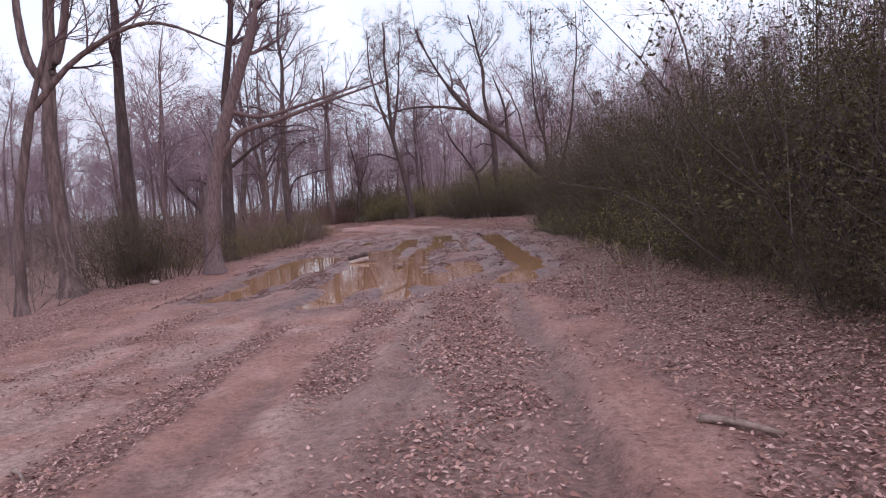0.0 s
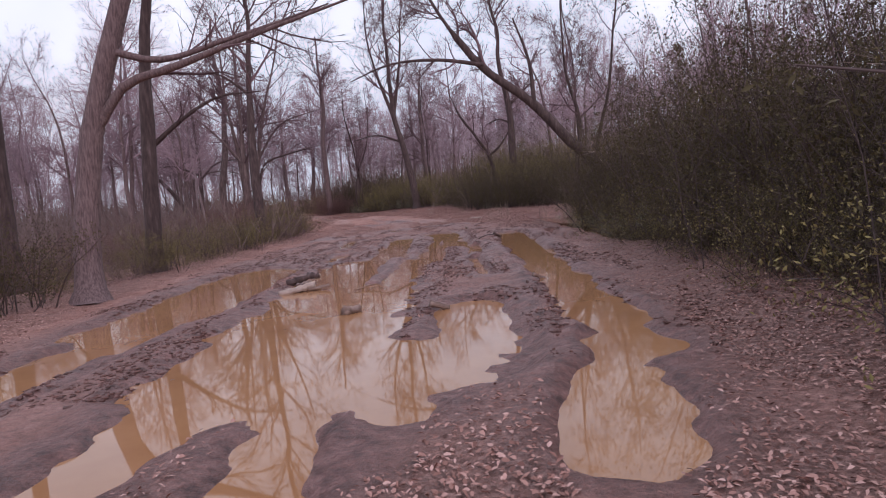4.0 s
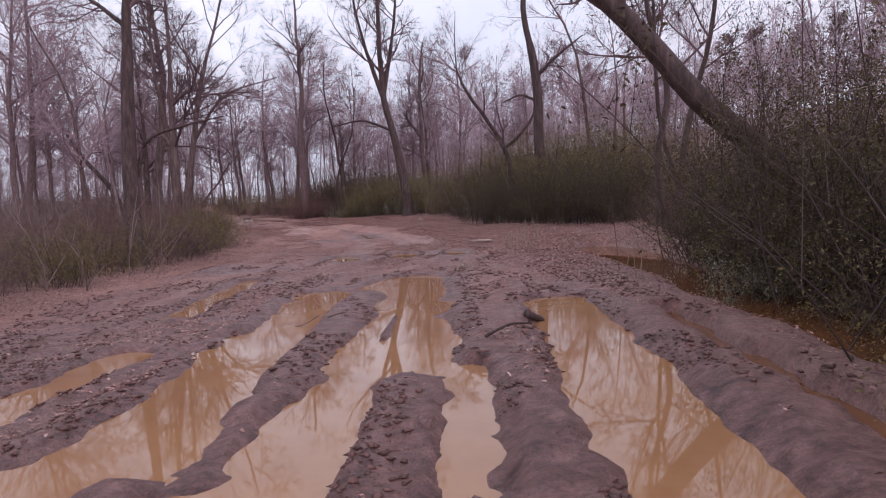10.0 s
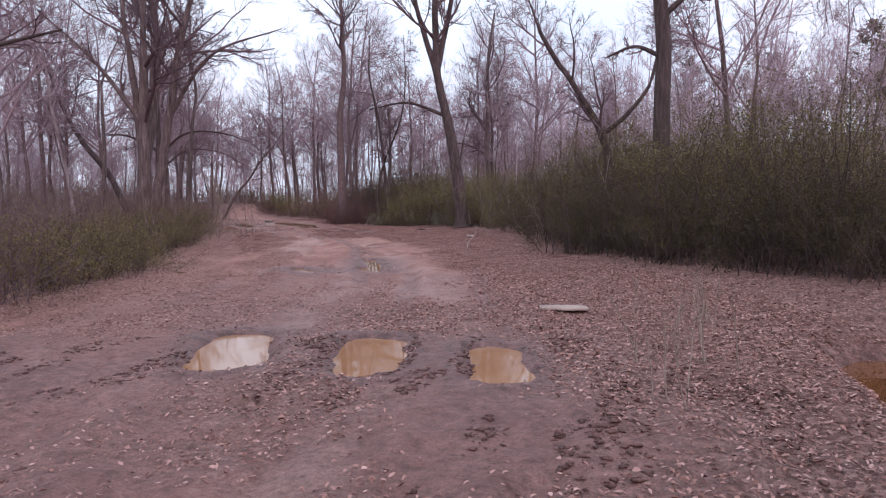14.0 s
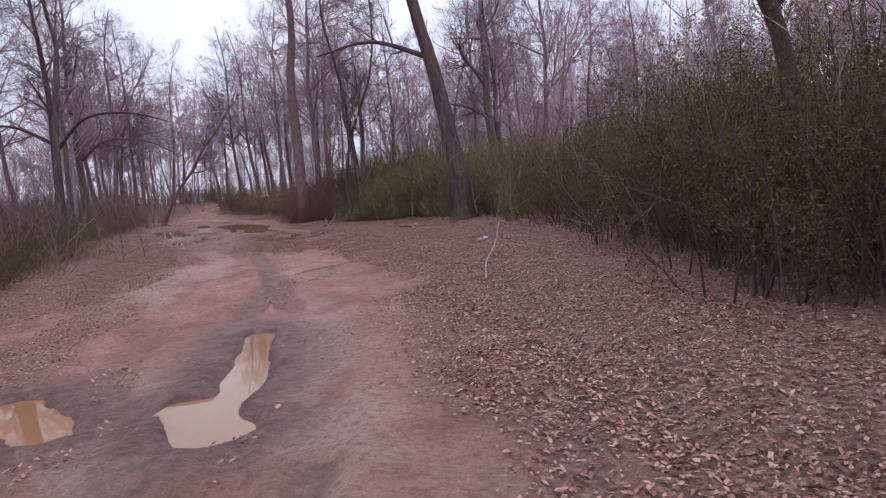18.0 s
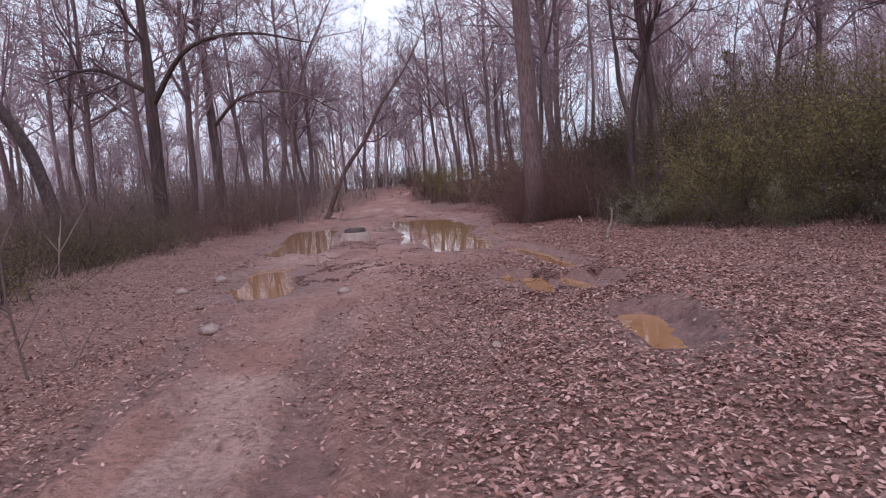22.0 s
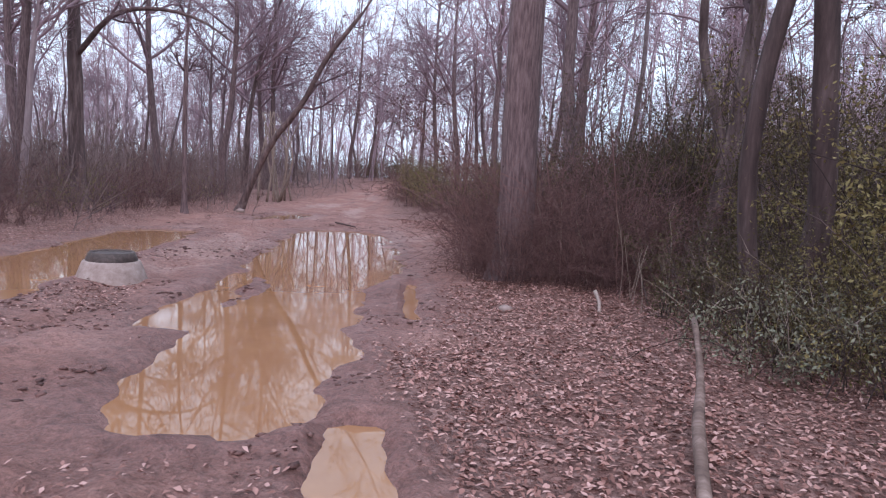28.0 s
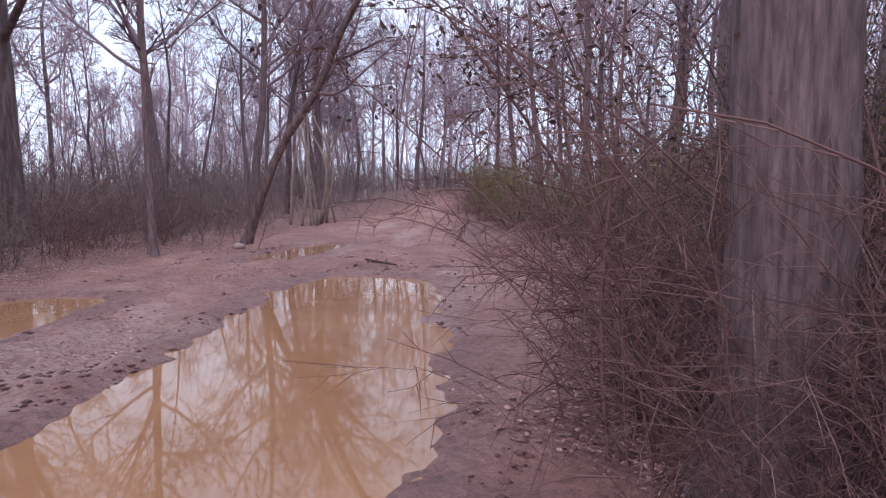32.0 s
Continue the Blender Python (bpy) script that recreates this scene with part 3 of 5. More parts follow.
def furrowed(trunk, path, radii, sides=72):
    """A near trunk with deep upright furrows in its bark."""
    ang = np.arange(sides) * 2 * math.pi / sides
    a, h = np.meshgrid(ang, path[:, 2])
    w = a + 0.25 * patch(a * 3, h * 1.2, 1.0, 31) + 0.08 * patch(a * 9, h * 5, 1.0, 32)
    ridge = np.abs(np.sin(w * 13)) ** 0.7 * (0.6 + 0.4 * patch(a * 6, h * 2.5, 1.0, 33)) + 0.35 * patch(a * 14, h * 7, 1.0, 34)
    r = radii[:, None] * (1 + 0.075 * ridge + 0.04 * np.sin(3 * a + 1))
    v = np.stack([path[:, 0:1] + r * np.cos(a), path[:, 1:2] + r * np.sin(a), h], -1)
    trunk.v.append(v.reshape(-1, 3))
    i, j = np.arange(sides), (np.arange(sides) + 1) % sides
    b = (np.arange(len(path) - 1) * sides)[:, None]
    trunk.f.append(np.stack([b + i, b + j, b + sides + j, b + sides + i], -1).reshape(-1, 4) + trunk.n)
    trunk.n += v.shape[0] * sides


def hero_tree(label, stems, limbs=(), seed=1, bark=None, top=14.0, low=0.35, limb_count=9, spread=4.2, name="tree", rich=1.2, furrows=False):
    """A measured bare tree. stems and limbs: (points, radius at the foot, radius at the tip); stems go on upward to the top."""
    rng = np.random.RandomState(seed)
    x, y = stems[0][0][0][:2]
    base = np.array([x, y, level(x, y) - 0.08])
    trunk, crown = Tubes(), Tubes()
    for n, (pts, r0, r1) in enumerate(stems):
        p = [np.array(q, float) for q in pts]
        if n == 0:
            p[0][2] = base[2]
        d = unit(p[-1] - p[-2])
        grown = r1
        while p[-1][2] < top:
            d = unit(d * 0.8 + np.array([0, 0, 0.35]) + rng.normal(0, 0.1, 3))
            p.append(p[-1] + d * 1.6)
        k = max(8, len(p) * 4)
        c = curve(p, k) - base
        ext = np.linspace(0, 1, k)
        c[1:] += np.cumsum(rng.normal(0, 0.012, (k - 1, 3)), 0)
        r = (r0 + (grown - r0) * np.minimum(ext * len(p) / max(len(pts), 1), 1)) * np.where(ext * len(p) > len(pts), np.clip(1.3 - ext, 0.12, 1), 1)
        if n == 0:
            r = r * (1 + 0.75 * np.exp(-np.maximum(c[:, 2] - 0.05, 0) / 0.22))
            fine = np.r_[c[:1], c[:1] * 0.85 + c[1:2] * 0.15, c[:1] * 0.6 + c[1:2] * 0.4, c[1:]]
            rf = np.r_[r[:1], np.interp([0.15, 0.4], [0, 1], r[:2]) * np.array([0.93, 0.97]), r[1:]]
            if furrows:
                k = 110
                u, at = np.linspace(0, 1, k), np.linspace(0, 1, len(fine))
                fine = np.stack([np.interp(u, at, fine[:, a]) for a in range(3)], 1)
                furrowed(trunk, fine, np.interp(u, at, rf))
            else:
                trunk.add(fine, rf, 12)
        else:
            trunk.add(c, r, 8)
        length = np.array([np.linalg.norm(np.diff(c, axis=0), axis=1).sum()])
        limb_count = int(limb_count * 1.35) if n == 0 else limb_count
        s, dd, ll, rr = sprout(rng, c[None], r[None], length, limb_count, low, 0.97, 55, 0.0, 0.5)
        ll = 1.25 * spread * rng.uniform(0.55, 1.1, limb_count) * (1.15 - 0.5 * (s[:, 2] / max(top, 1)))
        lp = grow(rng, s, dd, np.maximum(ll, 0.6), 7, 0.16, 0.12)
        lr = taper(np.minimum(rr, 0.09), 7, 0.25)
        crown.add(lp, lr, 5)
        branch_out(rng, crown, lp, lr, ll, [(int(6 * rich), 0.2, 45, 0.55, 0.6, 5, 4, 0.16), (int(5 * rich), 0.15, 42, 0.55, 0.55, 4, 3, 0.16), (6, 0.1, 40, 0.65, 0.7, 2, 3, 0.1)], least=0.006)
    for pts, r0, r1 in limbs:
        c = curve(pts, 14)[None] - base
        r = np.linspace(r0, r1, 14)[None]
        trunk.add(c, r, 7)
        ln = np.array([np.linalg.norm(np.diff(c[0], axis=0), axis=1).sum()])
        branch_out(rng, crown, c, r, ln, [(9, 0.2, 50, 0.32, 0.45, 5, 4, 0.17), (5, 0.15, 42, 0.55, 0.55, 4, 3, 0.16), (5, 0.2, 38, 0.6, 0.6, 2, 3, 0.1)], least=0.006)
    ob = thing(name, *base, label, "tree", "trees along the track")
    part("trunk", trunk.build("trunk", bark or BARK), ob)
    part("crown", crown.build("crown", TWIG), ob)
    return ob


hero_tree("slender grey tree arching over the track verge", [([(-10.6, 16.4, 0), (-10.4, 16.5, 2.5), (-9.85, 16.5, 4.6)], 0.13, 0.1)],
    [([(-9.85, 16.5, 4.6), (-8.7, 16.5, 5.7), (-6.9, 16.6, 6.5), (-5.0, 16.7, 5.8)], 0.09, 0.02)], 3, low=0.6, limb_count=5, spread=2.0, top=9)
hero_tree("tall grey tree with a three-way fork", [([(-11.9, 21, 0), (-12.06, 21, 2.1), (-12.1, 21, 4.4), (-12, 21, 6.1)], 0.31, 0.2), ([(-12, 21, 5.9), (-12.45, 21, 6.7), (-12.8, 21.2, 8.4)], 0.15, 0.1),
    ([(-11.95, 21, 6.2), (-11.5, 21, 7.3), (-11.1, 20.9, 8.6)], 0.15, 0.1)], (), 4, top=16, low=0.5)
hero_tree("straight tall dark tree behind an evergreen shrub", [([(-14.0, 30, 0), (-14.05, 30, 6.1), (-14.0, 30, 9.3)], 0.33, 0.26)], (), 5, BARK_DARK, top=17, low=0.5)
hero_tree("leaning grey tree with muddy flared foot and long limbs", [([(-8.75, 25, 0), (-8.85, 25.3, 1.3), (-8.5, 25.5, 3.8), (-7.9, 25.5, 5.6), (-7.3, 25.5, 7.2), (-6.7, 25.5, 8.9)], 0.33, 0.18)],
    [([(-8.3, 25.5, 3.9), (-7.5, 25.4, 4.8), (-6.3, 25.3, 5.1), (-4.2, 25.2, 5.7), (-1.8, 25, 6.3)], 0.13, 0.025), ([(-7.9, 25.5, 5.7), (-6.9, 25.6, 5.4), (-5, 25.8, 5.8), (-2.5, 26, 6.5)], 0.1, 0.02)], 6, BARK_PALE, top=13, low=0.45)
hero_tree("straight dark tree with one low arching limb", [([(-10.5, 32.4, 0), (-10.4, 32.8, 3.7), (-10.1, 33, 8.3)], 0.3, 0.23)], [([(-10.35, 33, 4.1), (-9.1, 33, 5), (-7.9, 33, 5.6), (-6.3, 33, 5.7)], 0.1, 0.02)], 7, BARK_DARK, top=15, low=0.55)
hero_tree("tall dark tree with a broken pale side limb", [([(-10.4, 45.6, 0), (-10.8, 46.5, 4.5), (-10.6, 47, 10.5)], 0.29, 0.2)], [([(-10.7, 46.6, 2.7), (-10.2, 46.6, 4), (-9, 46.6, 4.4), (-7.5, 46.6, 4.7)], 0.09, 0.02),
    ([(-10.8, 47, 7.9), (-12.6, 47, 9.2), (-14.8, 47, 9.3)], 0.09, 0.02)], 8, BARK_DARK, top=16, low=0.5)
hero_tree("dark tree leaning far out over the track", [([(8.4, 35.5, 0.2), (6.6, 35.5, 1.8), (5.0, 35.4, 3.2), (3.3, 35.4, 5.1), (1.75, 35.3, 6.4), (0.55, 35.2, 7.9)], 0.27, 0.13)],
    [([(3.6, 35.4, 4.8), (3.5, 35.6, 6.5), (3.0, 35.8, 8.2)], 0.1, 0.03), ([(1.75, 35.3, 6.4), (0, 35.2, 6.7), (-2, 35, 6.6), (-3.4, 35, 6.1)], 0.09, 0.02)], 9, BARK_DARK, top=10, low=0.45, spread=3)
hero_tree("forked dark tree leaning beside the bend", [([(-3.5, 75.0, 0), (-3.95, 75.2, 3.6), (-4.6, 75.4, 6.7), (-5.3, 75.5, 9.6)], 0.4, 0.26), ([(-5.2, 75.5, 9.3), (-6.9, 75.6, 15)], 0.2, 0.13), ([(-5.2, 75.5, 9.6), (-4.2, 75.8, 15.3)], 0.2, 0.13)],
    [([(-4.65, 75.4, 6.9), (-7.0, 75.4, 7.7), (-9.3, 75.3, 7.3)], 0.12, 0.03)], 10, BARK_DARK, top=21, low=0.45, spread=5)
hero_tree("upright dark tree rising behind green shrubs", [([(4.8, 57, 0), (4.6, 57, 3.4), (4.5, 57, 7.4), (4.0, 57, 10.8)], 0.3, 0.2)], [([(4.5, 57, 7.4), (5.6, 57, 8.4), (6.8, 57, 9.3)], 0.11, 0.03), ([(4.5, 57, 6.2), (3.7, 56.9, 6.5), (2.9, 56.8, 6.2)], 0.08, 0.03)], 11, BARK_DARK, top=16, low=0.6)
hero_tree("small crooked forked tree among shrubs", [([(3.7, 59, 0), (3.4, 59, 1.7), (2.9, 59, 4.3), (2.2, 59, 5.5), (0.9, 59, 7.5)], 0.17, 0.07), ([(3, 59, 4.1), (3.7, 59, 4.7), (4.4, 59.2, 5.6)], 0.09, 0.05)], (), 12, BARK_DARK, top=8.5, low=0.4, spread=2.4, limb_count=7)
hero_tree("many-stemmed spreading tree in the woods' edge", [([(-16.8, 64, 0), (-16.85, 64, 6.5), (-16.8, 64, 12)], 0.3, 0.18), ([(-16.6, 64, 0.4), (-15.9, 64, 4), (-14.9, 64, 9.2), (-14, 64, 12)], 0.24, 0.14), ([(-16.9, 64.2, 1), (-17.3, 64.2, 6), (-18, 64.3, 11)], 0.22, 0.14)],
    [([(-16.9, 64, 5.2), (-19.2, 64, 8), (-22, 64, 10.4)], 0.13, 0.03), ([(-15.8, 64, 5.2), (-13.5, 63.8, 8.1), (-10.1, 63.5, 9.1)], 0.12, 0.02)], 13, BARK, top=16, low=0.3, spread=5)
hero_tree("massive pale furrowed trunk at the pool's edge", [([(-14.35, 86.5, 0), (-14.35, 86.5, 4), (-14.3, 86.5, 9)], 0.3, 0.26)], (), 14, BARK_PALE, top=20, low=0.5, furrows=True)
hero_tree("dark twin-stemmed tree among evergreen shrubs", [([(-10.1, 83.8, 0), (-10.05, 83.7, 2.3), (-10.3, 83.6, 4.3)], 0.14, 0.11), ([(-10.5, 83.5, 0.3), (-10.7, 83.5, 2.2), (-10.2, 83.5, 4.6)], 0.1, 0.08)], (), 15, BARK_DARK, top=13, low=0.3, spread=3.2)
hero_tree("slender mossy tree leaning from the leaf litter", [([(-11.7, 89, 0), (-11.5, 89, 0.95), (-11.3, 89, 2.1), (-11.15, 89, 3.3), (-11.1, 89, 4.6)], 0.17, 0.13), ([(-11.3, 89, 2.05), (-11.45, 89, 2.7), (-11.8, 89, 3.9)], 0.1, 0.07)], (), 16, BARK, top=9, low=0.4, spread=2.4, limb_count=6)
hero_tree("grey roadside tree with a long arching limb", [([(-31.3, 90.6, 0), (-31.4, 90.5, 4.9), (-31.5, 90.5, 8)], 0.27, 0.2)], [([(-31.2, 90.5, 5), (-29.6, 90.5, 6.1), (-27.6, 90.5, 6.2), (-25.9, 90.5, 5.8), (-24.2, 90.5, 4.9)], 0.1, 0.02)], 17, BARK, top=15, low=0.5)
hero_tree("thin tree leaning over the far bend", [([(-28.4, 95, 0), (-27.1, 95, 2.4), (-25.7, 95, 4.1), (-24.8, 95, 5.5), (-23.5, 95, 6.9)], 0.13, 0.07)], (), 18, BARK, top=8.5, low=0.4, spread=2.5, limb_count=7)
hero_tree("large rough trunk at the woods' edge", [([(-20.8, 70.6, 0), (-21.2, 70.8, 3.3), (-20.8, 71, 6)], 0.38, 0.3)], (), 19, BARK, top=18, low=0.5)
hero_tree("slim grey tree beside the clay verge", [([(-19.4, 72.2, 0), (-19.3, 72.4, 3.4), (-19.1, 72.5, 6.3)], 0.14, 0.11)], (), 20, BARK, top=14, low=0.4, spread=2.8)
hero_tree("leaning dark tree inside the woods", [([(-27.5, 79.5, 0), (-29.6, 80, 3.6), (-31.6, 80, 5.9), (-33.5, 80, 9.2)], 0.24, 0.16)], (), 21, BARK_DARK, top=14, low=0.45)
hero_tree("spreading tree with a long horizontal limb", [([(-28.3, 84, 0), (-28.2, 84, 4.5), (-28.2, 84, 9.3)], 0.28, 0.2)], [([(-28.2, 84, 5), (-26, 83.8, 6.8), (-23, 83.6, 6.9), (-20.5, 83.4, 6.2)], 0.12, 0.02), ([(-28.2, 84, 5.6), (-31, 84, 6.8), (-34, 84, 6.6)], 0.12, 0.02)], 22, BARK_DARK, top=15, low=0.45)
hero_tree("pale thin stem with a snapped top", [([(-27.7, 91.8, 0), (-27.75, 91.8, 2.5), (-27.8, 91.8, 5)], 0.09, 0.07)], (), 23, BARK_PALE, top=8, low=0.5, spread=1.4, limb_count=5)

hero_tree("tall grey tree rising behind the olive hedge", [([(-2.9, 88.9, 0), (-3.0, 88.9, 4), (-3.2, 88.9, 7)], 0.3, 0.24)], [([(-3.1, 88.9, 5.5), (-4.5, 88.7, 6.3), (-6.2, 88.5, 6.6)], 0.1, 0.03)], 24, BARK, top=15, low=0.4)
hero_tree("slim dark tree behind the olive hedge", [([(-2.3, 83.6, 0), (-2.25, 83.6, 2.5), (-2.4, 83.6, 5)], 0.14, 0.11)], (), 25, BARK_DARK, top=12, low=0.3, spread=2.8)
hero_tree("crooked dark tree at the thicket's edge", [([(6.9, 43.8, 0), (6.6, 43.8, 2.5), (6.9, 43.9, 4.5), (6.4, 44, 7)], 0.11, 0.08)], (), 26, BARK_DARK, top=12, low=0.3, spread=3)
hero_tree("dark tree with low forks beside the ditch", [([(7.6, 45.5, 0), (7.9, 45.6, 2.2), (8.4, 45.8, 4.5)], 0.13, 0.09), ([(7.8, 45.5, 1.6), (7.3, 45.5, 3.4), (7.1, 45.6, 5.5)], 0.08, 0.06)], (), 27, BARK_DARK, top=13, low=0.35, spread=3)

# Bare trees of the woods round about: a few grown forms, each copied.
def wood_tree(seed, tall, r0, limbs=15):
    rng = np.random.RandomState(seed)
    trunk, crown = Tubes(), Tubes()
    k = 9
    c = grow(rng, np.zeros((1, 3)), np.array([[rng.normal(0, 0.05), rng.normal(0, 0.05), 1.0]]), np.array([tall]), k, 0.09, 0.12)
    r = taper(np.array([r0]), k, 0.14)
    trunk.add(c, r, 7)
    s, d, ll, rr = sprout(rng, c, r, np.array([tall]), limbs, 0.3, 0.98, 50, 0.36, 0.6)
    lp = grow(rng, s, d, ll, 6, 0.15, 0.1)
    lr = taper(np.minimum(rr, 0.07), 6, 0.3)
    crown.add(lp, lr, 4)
    branch_out(rng, crown, lp, lr, ll, [(7, 0.15, 44, 0.52, 0.6, 3, 3, 0.17), (8, 0.1, 42, 0.62, 0.8, 2, 3, 0.15), (2, 0.2, 40, 0.75, 0.9, 2, 3, 0.1)], least=0.0075)
    return trunk, crown


WOOD_FORMS = [wood_tree(100 + n, t, r, 20 if t == 18 else 13) for n, (t, r) in enumerate([(13, 0.14), (16, 0.17), (11, 0.09), (18, 0.2), (9, 0.07), (14, 0.11), (7.5, 0.05), (12, 0.09)])]


def plant_woods():
    rng = np.random.RandomState(40)
    barks = [BARK_HAZE, BARK, BARK_HAZE, BARK_PALE, BARK_HAZE, BARK, BARK_PALE, BARK_HAZE]
    meshes = [(t.build("trunk", b), c.build("crown", TWIG_FAR_HAZE)) for (t, c), b in zip(WOOD_FORMS, barks)]
    labels = ["bare grey tree with fine upswept twigs", "tall dark bare tree in the winter woods", "slim young bare tree in the woods", "tall bare tree with pale bark", "thin bare sapling in the woods", "slender dark bare tree with fine twigs", "thin pale sapling in the woods", "slim grey bare tree with forked limbs"]
    spots = []
    while len(spots) < 180:
        y = rng.uniform(6, 135)
        left, right = edges(y)
        side = rng.rand() < 0.55
        x = left - 4.5 - 36 * rng.rand() if side else right + 9.5 + 42 * math.sqrt(rng.rand())
        if side and y < 70 and rng.rand() < 0.3:
            continue
        if -6 < x + 4 * (y - 75) / 20 < 4 and 60 < y < 80:
            continue
        if all((x - a) ** 2 + (y - b) ** 2 > 3.2 for a, b in spots):
            spots.append((x, y))
    while len(spots) < 218:
        y = rng.uniform(90, 142)
        left, right = edges(y)
        x = right + 5 + 38 * rng.rand() if rng.rand() < 0.72 else left - 4 - 14 * rng.rand()
        if all((x - a) ** 2 + (y - b) ** 2 > 3.2 for a, b in spots):
            spots.append((x, y))
    for _ in range(26):
        y = rng.uniform(120, 165)
        left, right = edges(y)
        spots.append((rng.uniform(left - 12, right + 12), y))
    tall = [(-15.7, 94), (-18, 103), (-21, 110), (-13, 107), (-26, 114), (-33, 124), (-31, 88.5), (-35, 97), (-38, 104), (-42, 112), (-46, 128), (-40, 131), (-36, 135), (-50, 138), (-30, 130)]
    for n, (x, y) in enumerate(spots + tall):
        k = n % 8 if n < len(spots) else 3
        first = new("tree")
        first.location = (x, y, level(x, y) - 0.1)
        first.rotation_euler = (rng.normal(0, 0.03), rng.normal(0, 0.03), rng.uniform(0, 6.28))
        first.scale = (s := rng.uniform(0.85, 1.2), s, s * rng.uniform(0.9, 1.15))
        tagged(first, labels[k], "tree", "bare trees of the woods")
        for name, me in zip(("trunk", "crown"), meshes[k]):
            part(name, me, first)


plant_woods()


def far_woods():
    """Clumps of distant trees, each clump one mesh, set out in belts to the horizon."""
    rng = np.random.RandomState(60)
    clumps = []
    for n in range(4):
        tubes = Tubes()
        for _ in range(15):
            at = np.array([[rng.uniform(-13, 13), rng.uniform(-10, 10), 0]])
            tall = rng.uniform(9, 17)
            c = grow(rng, at, np.array([[rng.normal(0, 0.04), rng.normal(0, 0.04), 1.0]]), np.array([tall]), 6, 0.05, 0.12)
            r = taper(np.array([rng.uniform(0.05, 0.12)]), 6, 0.2)
            tubes.add(c, r, 4)
            s, d, ll, rr = sprout(rng, c, r, np.array([tall]), 11, 0.3, 0.98, 42, 0.26, 0.6)
            lp = grow(rng, s, d, ll, 4, 0.12, 0.16)
            lr = taper(np.minimum(rr, 0.06), 4, 0.35)
            tubes.add(lp, lr, 3)
            branch_out(rng, tubes, lp, lr, ll, [(12, 0.1, 44, 0.66, 0.9, 2, 3, 0.14)], least=0.014)
        clumps.append(tubes.build("woods", TWIG_HILL_HAZE))
    belts = []
    for off in (42, 58, 78, 102):
        for y in np.arange(14, 260, 19):
            belts.append((np.interp(y, ROAD_Y, ROAD_R) + off, y))
        if 50 < off < 80:
            for y in np.arange(0, 200, 22):
                belts.append((np.interp(y, ROAD_Y, ROAD_L) - off - 6, y))
    for y in (128, 142, 160, 182, 210):
        for x in np.arange(-95, 60, 20):
            if y > 130 or abs(x - np.interp(y, ROAD_Y, ROAD_L) - 2) > 9:
                belts.append((x, y))
    for n, (x, y) in enumerate(belts):
        if rng.rand() < 0.2:
            continue
        ob = new("far_woods", clumps[n % 4])
        x, y = x + rng.uniform(-5, 5), y + rng.uniform(-5, 5)
        ob.location, ob.rotation_euler = (x, y, level(x, y) - 0.6), (0, 0, rng.uniform(0, 6.28))
        ob.scale = (1, 1, rng.uniform(0.85, 1.25))
        tagged(ob, "distant bare winter woodland on the slope", "woods", kind="stuff")


far_woods()


# ---- shrubs ----
def leaf_cloud(rng, centres, sizes, thin=0.42):
    """Small folded leaves, each of two triangles, at the given places."""
    m = len(centres)
    a = unit(rng.normal(size=(m, 3)))
    b = unit(np.cross(a, rng.normal(size=(m, 3))))
    c = np.cross(a, b)
    s = sizes[:, None]
    v = np.stack([centres - a * s, centres + b * s * thin + c * s * 0.12, centres + a * s, centres - b * s * thin + c * s * 0.12], 1).reshape(-1, 3)
    i = np.arange(m)[:, None] * 4
    return v, np.concatenate([i + np.array([[0, 1, 2]]), i + np.array([[0, 2, 3]])])


def shrub_form(seed, wide, tall, stems, leaves, leaf=0.045, droop=0.0, wander=0.18, thick=0.018):
    rng = np.random.RandomState(seed)
    tubes = Tubes()
    at = np.stack([rng.normal(0, wide * 0.28, stems), rng.normal(0, wide * 0.28, stems), np.full(stems, -0.05)], 1)
    d = np.stack([at[:, 0] * 0.5 / wide + rng.normal(0, 0.3, stems), at[:, 1] * 0.5 / wide + rng.normal(0, 0.3, stems), np.ones(stems)], 1)
    ll = tall * rng.uniform(0.4, 1.1, stems)
    pts = grow(rng, at, d, ll, 6, wander, 0.03 - droop)
    r = taper(rng.uniform(0.3, 1.0, stems) * thick, 6, 0.3)
    tubes.add(pts, r, 3)
    s, dd, l2, r2 = sprout(rng, pts, r, ll, 6, 0.1, 0.98, 50, 0.42, 0.6)
    p2 = grow(rng, s, dd, l2, 3, 0.22, 0.02 - droop)
    fine = tubes if leaves > 2000 or stems < 12 else Tubes()
    if fine is tubes:
        fine.spikes(p2[:, 0], p2[:, 2], np.maximum(r2, 0.0045))
    else:
        fine.add(p2, taper(np.maximum(r2, 0.004), 3, 0.5), 3)
        branch_out(rng, fine, p2, taper(np.maximum(r2, 0.004), 3, 0.5), l2, [(2, 0.2, 45, 0.55, 0.8, 2, 3, 0.15)], up=-droop, least=0.0035)
    cloud = None
    if leaves:
        w = rng.randint(0, len(p2), leaves)
        u = rng.uniform(0.1, 1.0, leaves) * 2
        i = np.minimum(u.astype(int), 1)
        f = (u - i)[:, None]
        c = p2[w, i] * (1 - f) + p2[w, i + 1] * f + rng.normal(0, 0.09, (leaves, 3))
        c[:, 2] = np.maximum(c[:, 2], 0.05)
        cloud = leaf_cloud(rng, c, leaf * rng.uniform(0.6, 1.35, leaves))
    return tubes, cloud, fine if fine is not tubes else None


